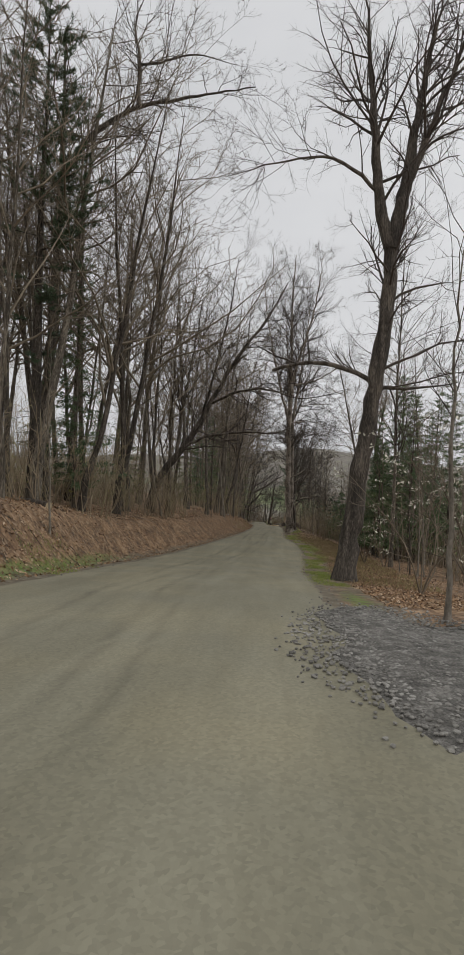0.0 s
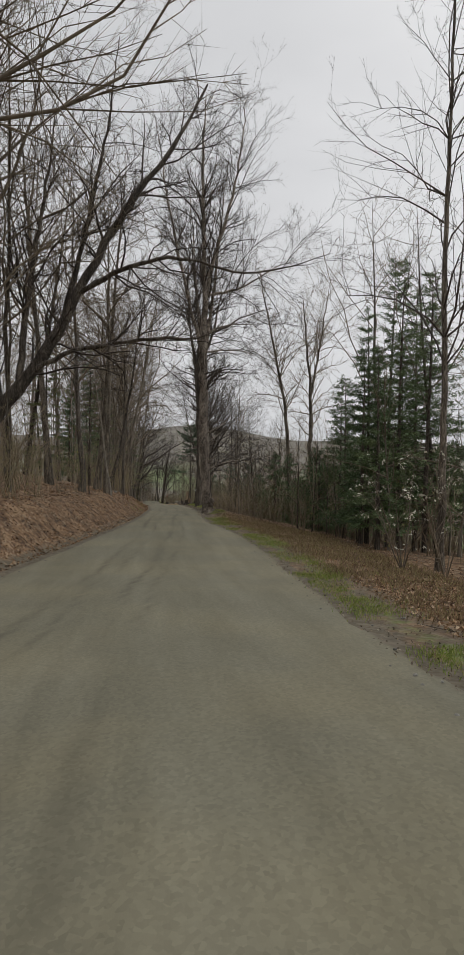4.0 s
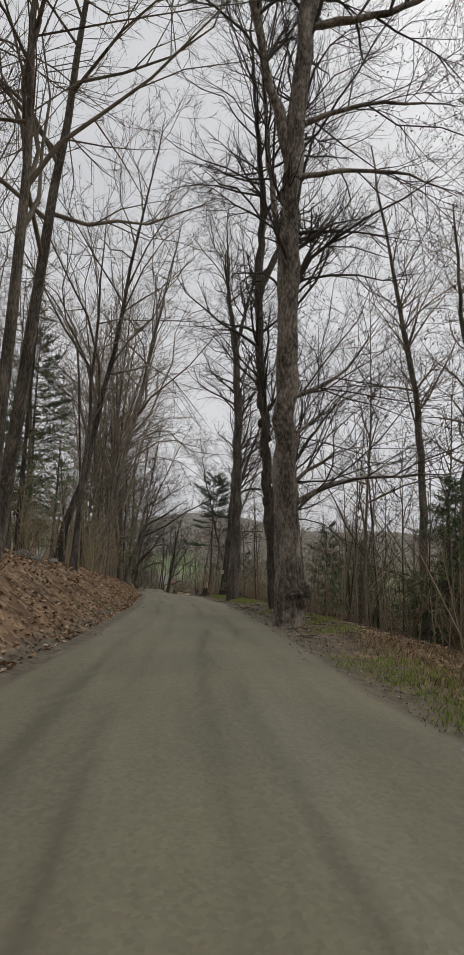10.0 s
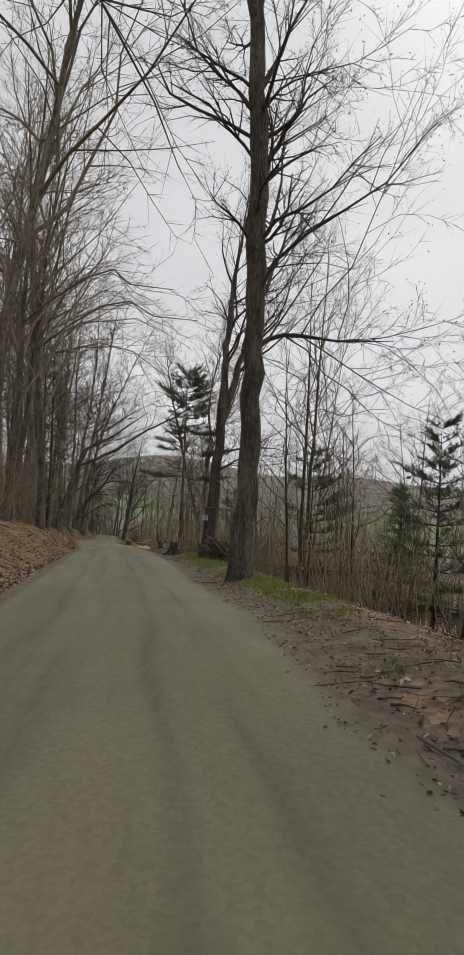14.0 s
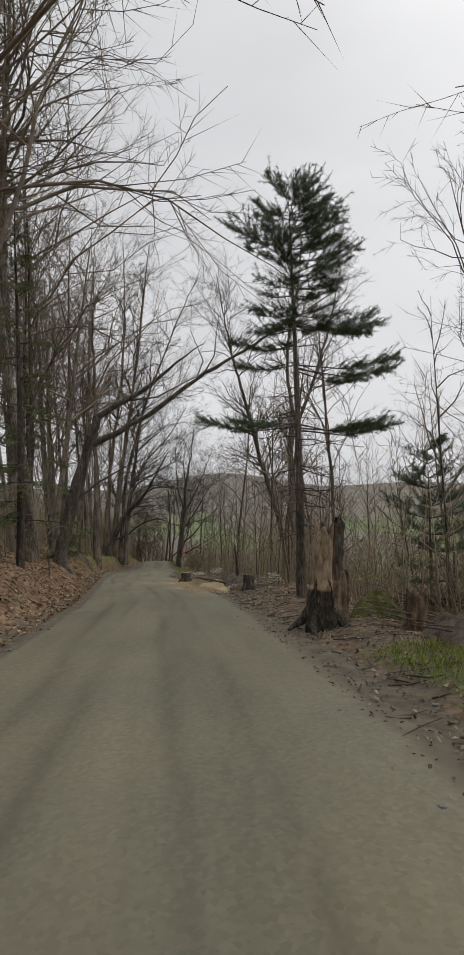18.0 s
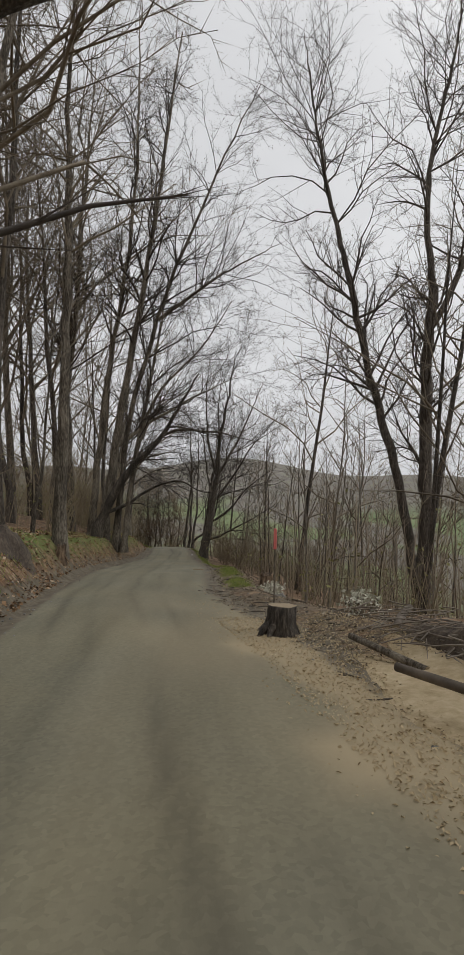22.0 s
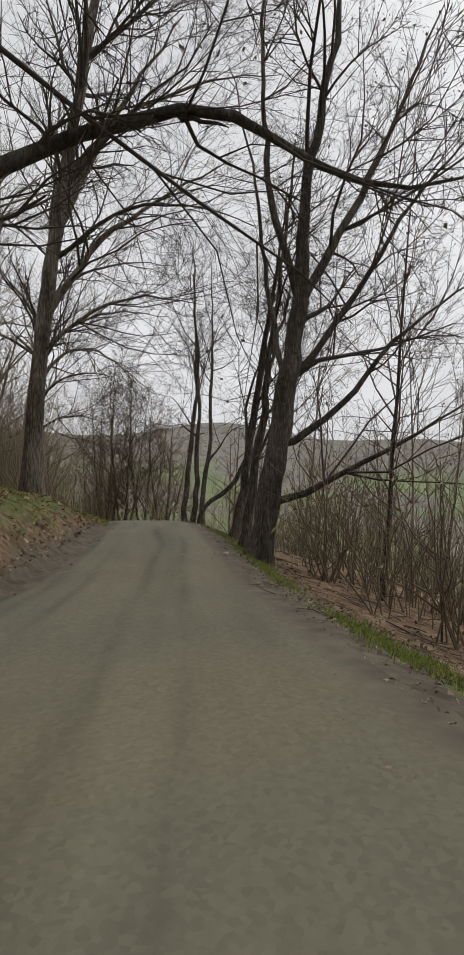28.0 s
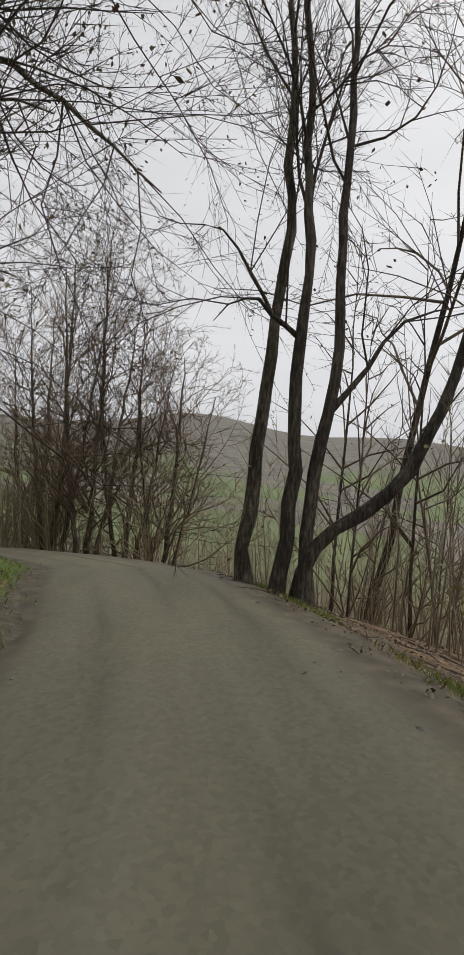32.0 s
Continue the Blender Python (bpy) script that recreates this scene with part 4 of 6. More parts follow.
stemmed_tree("maple_clump", -4.4, 146.4, [
    (0.30, [(-0.55, 0.2, 0.6), (0.1, -0.3, 6.4), (1.4, -0.8, 14), (2.8, -1.5, 24.3), (3.6, -1.8, 31)]),
    (0.17, [(0.8, -0.3, 0.4), (1.35, -0.4, 5.9), (2.4, -0.7, 9), (5.2, -1, 12), (7, -1.2, 15)]),
    (0.24, [(-1.3, 0.3, 0.7), (-0.6, -0.4, 8.9), (0.9, -1, 19.1), (1.1, -1.3, 25), (1.0, -1.4, 32)]),
    (0.21, [(0.25, 0.1, 0.6), (0.9, -0.5, 7.9), (3.1, -1.1, 15.8), (6.6, -1.8, 24.3), (8.4, -2.1, 28)]),
    (0.25, [(-2.4, 0.1, 0.5), (-2.9, -0.2, 8.9), (-3.2, -0.6, 16.6), (-2.7, -0.9, 24)]),
    (0.15, [(0.2, -0.3, 5.9), (2.5, -0.6, 7.7), (4.7, -0.8, 9), (7.4, -1.1, 10.4)]),
    (0.10, [(0.5, -0.3, 4.9), (2.2, -0.5, 5.4), (4.4, -0.6, 6)]),
    (0.13, [(3.1, -1, 14.1), (6.4, -1.4, 16.6), (9.7, -1.7, 18.4)])],
    "clump of tall maple stems fanning out over the road", 25, bark=BARK, twig=TWIG_DARK, bare_below=0.4, bud=0.018)
stemmed_tree("slope_maple", 15.3, 77.5, [
    (0.33, [(0, 0, 0), (-0.1, -0.9, 7.3), (-0.3, -1.7, 14.4), (-1.5, -2.6, 24)]),
    (0.15, [(-0.3, -1.7, 14.4), (0.5, -2.5, 20.3), (1.2, -3.1, 26)])],
    "slender bare maple rising from the slope", 26, bark=BARK, twig=TWIG, bare_below=0.45)
stemmed_tree("slope_maple", 13.3, 77.2, [
    (0.28, [(0, 0, 0), (-0.3, -0.4, 7), (-0.9, -1, 12.8), (-2.8, -1.7, 20.9), (-4, -2.2, 26.4)])],
    "slender bare maple leaning from the slope", 27, bark=BARK, twig=TWIG, bare_below=0.45)
stemmed_tree("old_bank_tree", -16.2, 38, [
    (0.55, [(0, 0, 0), (0.9, -0.2, 11.9), (1.1, -0.2, 23.1), (1, -0.2, 32)]),
    (0.26, [(0.7, -0.2, 21.8), (3.1, 0, 25.7), (6, 0.1, 27.6), (10.7, 0.4, 28.6), (14.5, 0.7, 29.4)]),
    (0.16, [(6.2, 0.2, 27.8), (6.3, 0.2, 30.6), (5.8, 0.1, 33.6), (6.6, 0.2, 36)]),
    (0.10, [(6.8, 0.2, 30.6), (10.2, 0.4, 31.6), (13.2, 0.6, 30.9)])],
    "big dark tree with a long crooked limb over the bank", 28, dense=0.6, bare_below=0.5)
stemmed_tree("overarching_maple", -10.6, 50.3, [
    (0.42, [(0, 0, 0), (0.4, 0, 2.4), (3.3, -0.1, 6.2), (5.4, -0.2, 10), (7.8, -0.3, 14.5), (10.2, -0.4, 17.5), (12, -0.5, 21)]),
    (0.15, [(3.0, -0.1, 5.9), (5, -0.7, 6.9), (7.3, -1.3, 7.2), (9.2, -2.6, 7.3), (11.2, -3.9, 7.0), (12.2, -4.2, 7.4), (13.3, -4.5, 8), (14.6, -4.7, 8.4)]),
    (0.14, [(5.2, -0.2, 9.7), (7.4, -1.5, 10.8), (9.4, -2.9, 11), (11.2, -3.9, 10.7), (12.9, -4.3, 10), (14.8, -4.7, 10.1), (17.1, -5.3, 10.8)]),
    (0.2, [(2.4, -0.1, 5.2), (2.6, 0.4, 9), (3.4, 0.6, 14), (4.2, 0.8, 20)]),
    (0.16, [(4.6, -0.2, 8.6), (5.6, 0.4, 13), (6.8, 0.8, 19), (7.4, 1, 24)]),
    (0.12, [(1.4, 0, 3.6), (0.6, 0.3, 7), (0.2, 0.4, 12)])],
    "big maple bowed from the bank, its limbs arching over the road", 29, bark=BARK_DARK, dense=0.7, bare_below=0.3)
stemmed_tree("overhanging_maple", -5.4, 146.0, [
    (0.32, [(0, 0, 0), (0.9, -0.1, 2.2), (2.2, -0.3, 4.4), (3.1, -0.4, 5.1), (4, -0.5, 6.2), (4.6, -0.6, 7.3), (6.1, -0.8, 10)]),
    (0.10, [(3.9, -0.5, 6.2), (4.9, -0.7, 6.6), (7.1, -1.1, 6.5), (8.7, -1.4, 6.1), (10.3, -1.7, 5.8)]),
    (0.08, [(3.8, -0.5, 6.6), (5, -0.7, 6.9), (6.1, -1, 6.4), (8.7, -1.4, 6.1)]),
    (0.07, [(2.4, -0.3, 4.7), (4.1, -0.6, 4.8), (5.5, -0.9, 4.8)]),
    (0.12, [(0.9, -0.2, 1.50), (2.2, 0.1, 2.10), (3.2, 0.3, 3.00), (3.7, 0.25, 3.20), (4.2, 0.2, 3.40), (4.7, 0.15, 3.52), (5.1, 0.1, 3.62), (5.3, 0.1, 3.56), (5.6, 0, 3.40), (5.8, 0, 3.20), (6.2, 0, 2.90), (6.5, -0.1, 2.70), (6.9, -0.1, 2.70), (7.4, -0.2, 2.90)]),
    (0.05, [(4.7, 0.15, 3.48), (4.95, 0.1, 3.40), (5.25, 0.08, 3.34)])],
    "maple leaning across the road on heavy dark limbs", 30, bare_below=0.75, dense=0.35, reach=0.8)

# the white pine beside the road
def white_pine(x, y, height, spread, bare, seed, label, branchlets=12, needles=60, whorls=17, side=0.0, long_boughs=(), broad=0.0045):
    """A soft-needled pine: tiers of ascending boughs that end in tufts of long needles, dead boughs below."""
    rng = np.random.default_rng(seed)
    stem, dead, leaf = Wood(), Wood(), []
    h = np.linspace(-0.4, height, 14)
    line = np.stack([0.05 * np.sin(h / 3), 0.04 * np.cos(h / 4), h], 1)
    stem.tube(line, 0.0115 * height * np.linspace(1.15, 0.05, 14), 9)

    def trunk_at(z):
        return np.array([0.05 * math.sin(z / 3), 0.04 * math.cos(z / 4), z])

    boughs = [(f, a, long * spread, 0.0) for f, a, long in long_boughs]
    for c in range(whorls):
        f = bare + (0.98 - bare) * (c + rng.uniform(-0.3, 0.3)) / (whorls - 1)
        g = (f - bare) / (1 - bare)
        full = spread * (0.42 + 0.45 * min(1.0, 2.2 * g)) * min(1.0, (1.05 - g) * 1.9) ** 0.7
        for k in range(5):
            if rng.uniform() < (0.5 if g < 0.3 else 0.08):
                continue
            boughs.append((f, rng.uniform(0, 6.28) if rng.uniform() < 0.7 else rng.normal(side, 0.8), full * rng.uniform(0.55, 1.05) + 0.12, g))
    for f, a, long, g in boughs:
        b = trunk_at(f * height)
        e = b + np.array([math.cos(a) * long, math.sin(a) * long, long * (0.02 + 0.6 * g) + rng.normal(0, 0.06)])
        m = b + (e - b) * 0.5 + np.array([0, 0, -0.08 * long])
        stem.tube([b, m, e], [0.03 * (1.2 - f) + 0.006, 0.016, 0.005], 4)
        out = (e - b) / (np.linalg.norm(e - b) + 1e-9)
        count = int(branchlets * (0.5 + long) * (1.9 if long > spread * 0.66 and g == 0 else 1.0))
        for j in range(count):
            s = rng.uniform(0.28 if long < spread else 0.42, 1.0)
            p = b + (m - b) * 2 * s if s < 0.5 else m + (e - m) * (2 * s - 1)
            aside = np.cross(out, [0, 0, 1.0]) * rng.choice([-1, 1])
            q = p + (out * 0.75 + aside * rng.uniform(0.0, 1.3) + np.array([0, 0, rng.uniform(-0.25, 0.75)])) * rng.uniform(0.12, 0.22 + 0.22 * min(1.5, long))
            stem.cones([p], [q], [0.005])
            n = needles
            o = p + (q - p) * rng.uniform(0.15, 1.08, n)[:, None]
            d = rng.normal(0, 1, (n, 3)) + (q - p) / (np.linalg.norm(q - p) + 1e-9) * 0.7 + [0, 0, 0.15]
            d *= (rng.uniform(0.08, 0.15, n) * (1 + 60 * (broad - 0.0045)) / np.linalg.norm(d, axis=1))[:, None]
            w = np.cross(d, rng.normal(0, 1, (n, 3)))
            w *= (broad / (np.linalg.norm(w, axis=1) + 1e-9))[:, None]
            leaf.append(np.stack([o + w, o - w, o + d], 1).reshape(-1, 3))
    for c in range(46):
        z = height * rng.uniform(0.12, bare + 0.05)
        a, long = rng.uniform(0, 6.28), rng.uniform(0.8, 2.3)
        bough((stem, dead), rng, trunk_at(z), np.array([math.cos(a), math.sin(a), -0.12]), long, 0.018, 1, 3, -0.02, 0.13, None, (0, 4, 4), 0.0, 0.003)
    ob = thing("white_pine", x, y, float(land(x, y)), label, "evergreen")
    part("trunk", stem.mesh("trunk", BARK_DARK), ob)
    tagged(part("deadwood", dead.mesh("deadwood", TWIG_DARK), ob, "bare grey lower boughs"), kind="stuff")
    v = np.concatenate(leaf)
    part("needles", mesh_of("needles", v, np.arange(len(v)).reshape(-1, 3), PINE_NEEDLE, False), ob)
    return ob


white_pine(4.87, 107.5, 12.5, 2.45, 0.62, 5, "young white pine with open lower limbs and soft needles", branchlets=12, needles=62, whorls=18, long_boughs=[(0.66, 0.1, 1.1), (0.655, -0.5, 0.9), (0.67, 0.35, 1.2), (0.55, 0.05, 1.3), (0.545, 0.5, 1.2), (0.56, -0.3, 1.2), (0.40, 0.05, 1.25), (0.405, -0.4, 1.0), (0.415, 0.35, 1.15), (0.41, 3.1, 1.15), (0.42, 3.5, 0.9), (0.60, 3.2, 0.8), (0.56, 2.8, 0.7)])
for k, (x, y, h, s) in enumerate([(13.5, 50, 15, 3.2), (16.5, 54, 17, 3.4), (18, 47, 16, 3.2), (21, 52, 18, 3.4), (15.5, 60, 14, 3.0), (13.4, 62.3, 12.5, 2.7),
                                  (18.5, 62, 17, 3.4), (17.5, 74, 6.5, 2.2), (20, 82, 7, 2.4), (13, 92, 6, 2.1),
                                  (12, 46, 14, 2.8), (14.8, 45, 16, 3), (11.5, 56, 11, 2.6), (9.5, 68, 6, 2.3), (11.5, 71, 7, 2.4), (13.5, 69, 8, 2.6), (15, 73, 7, 2.3), (10, 78, 5, 2), (21, 81, 16, 3.8), (24.5, 84, 14, 3.6), (-12, 34, 16, 3.2), (-17, 28, 18, 3.4), (-11, 88, 12, 2.6), (-10, 100, 14, 2.8), (-14, 108, 15, 3)]):
    conifer("spruce", 40 + k, x, y, h, s, "dark green spruce among bare trees", whorls=int(20 + 2.2 * h), needles=54, bare=0.04 if h < 9 else 0.1, width=0.41, per=4, gaps=0.1, droop=-0.12)

for k, (x, y, h, s) in enumerate([(9.7, 48.6, 10.5, 1.7), (10.4, 49.5, 13, 2.2), (9.6, 46.2, 10, 1.8), (11.4, 47.6, 15, 2.5), (12.3, 51, 17, 2.8)]):
    conifer("spruce", 120 + k, x, y, h, s, "tall spruce with dead lower boughs at the wood's edge", whorls=int(14 + 1.8 * h), needles=66, bare=0.12, width=0.36, per=5, gaps=0.2, droop=-0.16)
for k, (x, y, h, s) in enumerate([(12.3, 64.2, 6.6, 3.0), (13.8, 66.2, 6.0, 2.8), (11.6, 66.6, 4.2, 2.2)]):
    conifer("spruce", 140 + k, x, y, h, s, "bushy young spruce at the edge of the slope", whorls=34, needles=105, bare=0.03, width=0.34, per=6, gaps=0.05, droop=-0.1)
for k, (x, y, h, s) in enumerate([(-4.5, 112.3, 15, 2.3), (-4.6, 121.6, 4.0, 1.3), (-7.4, 104.0, 13, 2.6), (-7.6, 78.0, 14, 2.8), (-9.4, 64.0, 13, 2.6), (-12.5, 48.0, 12, 2.6)]):
    conifer("hemlock", 90 + k, x, y, h, s, "olive green hemlock with drooping sprays on the bank", whorls=int(12 + 1.7 * h), needles=80, bare=0.12, mat=HEMLOCK, width=0.3, per=4, gaps=0.3, droop=-0.3)

# the woods: a few grown forms, planted many times
rng = np.random.default_rng(77)
forms = [plant("bare_tree", bare_tree(100 + s, h, r, limbs=nl, first=f, bark=b, lean=0.1, child=(0, 8, 9), fine=0.0115), -40 - 5 * s, 60, "tall leafless woodland tree with fine grey twigs", group="woods")
         for s, (h, r, nl, f, b) in enumerate([(25, 0.2, 17, 0.3, BARK_DARK), (28, 0.25, 18, 0.36, BARK), (22, 0.15, 15, 0.26, BARK),
                                               (26, 0.2, 17, 0.25, BARK_DARK), (30, 0.27, 19, 0.36, BARK)])]
thin = [plant("bare_tree", bare_tree(150 + s, h, r, limbs=nl, first=f, bark=b, lean=0.1, child=(0, 6, 8), fine=0.011), -40 - 5 * s, 90, "slender leafless woodland tree with fine grey twigs", group="woods")
        for s, (h, r, nl, f, b) in enumerate([(24, 0.16, 14, 0.34, BARK_DARK), (20, 0.11, 13, 0.28, BARK), (27, 0.2, 15, 0.38, BARK_DARK), (18, 0.1, 13, 0.3, BARK_PALE)])]
poles = [plant("sapling", bare_tree(200 + s, h, r, limbs=nl, first=0.2, bark=b, last=2, child=(0, 7), lean=0.08, k=4, reach=0.3, fine=0.005), -60, 40 + 4 * s, "thin leafless sapling in the undergrowth", "sapling", group="undergrowth")
         for s, (h, r, nl, b) in enumerate([(7, 0.04, 14, BARK), (9, 0.055, 16, BARK_DARK), (5, 0.03, 14, BARK), (11, 0.065, 16, BARK_PALE)])]
heroes = [(3.05, 23.8), (3.25, 65.3), (3.75, 68.2), (3.97, 72.0), (4.27, 85.4), (4.69, 95.4), (4.6, 107.5), (-4.33, 118.5), (1.87, 154.7), (1.4, 157), (0.9, 165.4), (-4.75, 133.7), (-4.4, 146.4), (-5.4, 146)]
placed = list(heroes) + [(6.2, 103.5), (6.6, 106.0), (7.4, 109.0), (8.6, 113.0)]


def scatter(copies, count, y0, y1, d0, d1, side, gap, smin, smax):
    done, tries = 0, 0
    while done < count and tries < count * 30:
        tries += 1
        y, d = rng.uniform(y0, y1), d0 + (d1 - d0) * rng.uniform() ** 1.3
        x = float(table(ROAD, y, 1)) - d if side < 0 else float(table(ROAD, y, 2)) + d
        if any((x - a) ** 2 + (y - b) ** 2 < gap * gap for a, b in placed):
            continue
        placed.append((x, y))
        ob = copies[int(rng.integers(len(copies)))]
        s = rng.uniform(smin, smax)
        m = pose(x, y, float(land(x, y)), rng.normal(0, 3.5), rng.normal(0, 3.5), rng.uniform(0, 360))
        c = copy_thing(ob, m)
        c.scale = (s, s, s)
        done += 1


scatter(forms, 34, 12, 178, 2.4, 9, -1, 2.4, 0.75, 1.15)
scatter(forms, 4, 103, 119, 2.4, 5.5, -1, 1.6, 1.05, 1.2)
scatter(forms, 5, 120, 152, 4, 9, -1, 1.6, 1.15, 1.3)
scatter(thin, 22, 10, 178, 2.2, 12, -1, 1.2, 0.7, 1.1)
scatter(forms, 9, 24, 62, 3, 9, -1, 1.6, 0.95, 1.2)
scatter(forms, 22, 8, 60, 6, 20, -1, 2.0, 0.8, 1.15)
scatter(thin, 34, 5, 172, 10, 28, -1, 1.8, 0.85, 1.25)
scatter(thin, 14, 28, 66, 9, 32, 1, 2.2, 0.6, 0.95)
scatter(thin, 46, 80, 178, 5, 30, 1, 2.2, 0.45, 0.8)
scatter(thin, 20, 178, 240, 14, 90, 1, 2.4, 0.45, 0.8)
scatter(poles, 44, 10, 170, 1.4, 14, -1, 0.8, 0.6, 1.1)
scatter(poles, 170, 62, 178, 2.4, 20, 1, 0.7, 0.6, 1.2)
scatter(poles, 50, 26, 66, 6, 22, 1, 0.9, 0.7, 1.1)
for ob in forms + thin + poles:
    for o in (*ob.children, ob):
        bpy.data.objects.remove(o)

# ---- more trees beside the road ----
stemmed_tree("slender_birch", 9.15, 39.5, [
    (0.15, [(0, 0, 0), (0.1, 0, 5), (0, 0.1, 11), (0.1, 0, 18), (0.2, 0, 25)])],
    "slender bare birch with upswept fine branches", 31, bark=BARK, twig=TWIG_DARK, bare_below=0.3, dense=1.0, child=(0, 7, 7), reach=2.0)
stemmed_tree("young_birch", 4.1, 12.3, [
    (0.075, [(0, 0, 0), (0.02, 0, 2), (-0.05, 0.05, 5), (0.1, 0, 9)])],
    "thin pale birch stem beside the gravel", 32, bark=BARK_PALE, bare_below=0.45, dense=0.8, child=(0, 5, 5))
stemmed_tree("bank_maple", -4.6, 157.2, [
    (0.27, [(0, 0, 0), (0.2, 0, 4), (0.9, -0.2, 9), (2.0, -0.4, 15), (3.0, -0.5, 22)]),
    (0.14, [(0.7, -0.2, 7.5), (2.2, -0.3, 10.5), (4.2, -0.5, 13.5)]),
    (0.09, [(0.9, -0.2, 9), (2.8, -0.2, 11), (5, -0.3, 12), (7, -0.4, 12.2)]),
    (0.08, [(0.5, -0.1, 6.5), (2.4, -0.6, 8), (4.4, -0.9, 8.2), (6.2, -1, 7.6)]),
    (0.08, [(0.2, 0, 4), (1.6, -0.5, 5.2), (3.2, -0.9, 5.6), (4.8, -1.2, 5.3)]),
    (0.08, [(1.4, -0.3, 12), (3.4, -0.3, 14), (6, -0.4, 15.5)]),
    (0.12, [(0.3, 0, 5), (1.8, -0.2, 7.2), (3.8, -0.4, 8.6), (5.6, -0.5, 9.6)])],
    "grey maple leaning over the crest of the road", 33, bark=BARK, bare_below=0.35, dense=0.75)
for k, (x, y, h) in enumerate([(-4.6, 176.6, 10.5), (-3.4, 175.8, 11), (-2.2, 176.4, 9.5), (-0.9, 175.6, 8), (-5.6, 179, 10)]):
    stemmed_tree("hedge_maple", x, y, [
        (0.12, [(0, 0, 0), (0.1, 0, 2), (0.3, 0, h * 0.5), (0.4, 0, h)]),
        (0.10, [(-0.2, 0, 0), (-0.5, 0, 2.5), (-0.8, 0, h * 0.5), (-1.0, 0.1, h * 0.9)]),
        (0.09, [(0.2, 0, 0), (0.6, 0, 2.2), (1.0, 0, h * 0.5), (1.5, 0, h * 0.85)])],
        "bushy many-stemmed maple beyond the bend", 34 + k, bark=BARK, dense=1.3, bare_below=0.2, twig=BROWN_TWIG, child=(0, 8, 10), reach=0.9)


stemmed_tree("lawn_maple", -7.2, 166.5, [
    (0.3, [(0, 0, 0), (0.2, 0, 3), (0.6, -0.1, 7), (1.2, -0.2, 12), (1.6, -0.3, 18)]),
    (0.1, [(0.4, 0, 5.5), (1.8, -0.1, 7.2), (3.1, -0.2, 7.4), (4.0, -0.3, 6.8), (5.0, -0.4, 6.0), (5.6, -0.5, 5.5)]),
    (0.1, [(0.6, 0, 7), (2.2, 0.1, 8.5), (4.2, 0.2, 9.2), (6.4, 0.2, 9.0)]),
    (0.09, [(0.3, 0, 4.5), (1.6, -0.6, 5.8), (3.0, -1.2, 6.2), (4.2, -1.6, 5.8)]),
    (0.09, [(0.9, -0.1, 9), (2.6, -0.7, 10.5), (4.8, -1.1, 11), (6.6, -1.4, 10.8)]),
    (0.08, [(0.2, 0, 3.2), (1.4, -0.3, 4.2), (2.7, -0.5, 4.4), (3.6, -0.6, 4.0)])],
    "grey maple spreading its twigs over the bend", 38, bark=BARK, twig=TWIG_DARK, bare_below=0.35, dense=1.1, bud=0.02)


# flowering shrubs
def blossom_shrub(x, y, height, seed, label):
    rng = np.random.default_rng(seed)
    wood, tips, sprays = (Wood(), Wood()), [], []
    for _ in range(5):
        a = rng.uniform(0, 6.28)
        tips.clear()
        bough(wood, rng, (0, 0, -0.1), np.array([0.35 * math.cos(a), 0.35 * math.sin(a), 1.0]), height * rng.uniform(0.7, 1.1), 0.03, 1, 3, 0.03, 0.12, tips, (0, 6, 5), 0.0, 0.003)
        sprays += [t for t in tips if rng.uniform() < 0.3]
    ob = thing("blossom_shrub", x, y, float(land(x, y)), label, "shrub")
    tagged(part("crown", wood[1].mesh("crown", TWIG), ob), kind="stuff")
    pts = np.repeat(np.array(sprays), 9, 0) + rng.normal(0, 0.07, (9 * len(sprays), 3)) * [1.5, 1.5, 0.5]
    tagged(part("blossom", buds_mesh("blossom", pts, rng, 0.028, PETAL), ob, "white blossom sprays"), kind="stuff")
    return ob


for k, (x, y, h) in enumerate([(7.1, 38.3, 4.2), (8.3, 37.6, 5.0), (5.6, 19.5, 5.5), (6.4, 16.5, 5.0), (8.2, 72, 4.5)]):
    blossom_shrub(x, y, h, 60 + k, "thin wild shrub with drooping white blossom")
for k, (x, y, h) in enumerate([(5.3, 114.6, 0.5), (2.95, 129.2, 0.5), (2.7, 128.5, 0.4), (3.6, 122.8, 0.6)]):
    blossom_shrub(x, y, h, 70 + k, "small shoot with pale new leaves among the debris")

white_pine(10.2, 84.8, 6.5, 1.8, 0.1, 16, "bushy young white pine on the slope", branchlets=9, needles=50, whorls=14)
white_pine(8.2, 106.0, 5.0, 1.7, 0.1, 17, "young white pine below the road edge", branchlets=9, needles=50, whorls=12)
white_pine(8.9, 92.5, 6.0, 1.9, 0.12, 6, "young white pine on the slope below the road", branchlets=9, needles=50, whorls=13)
white_pine(-10.5, 92.0, 17.0, 3.4, 0.3, 7, "tall white pine among the bare trees", branchlets=7, needles=34, whorls=18, broad=0.01)
white_pine(-12.6, 29.0, 27.0, 4.2, 0.28, 8, "tall white pine behind the bank", branchlets=8, needles=38, whorls=26, broad=0.012)


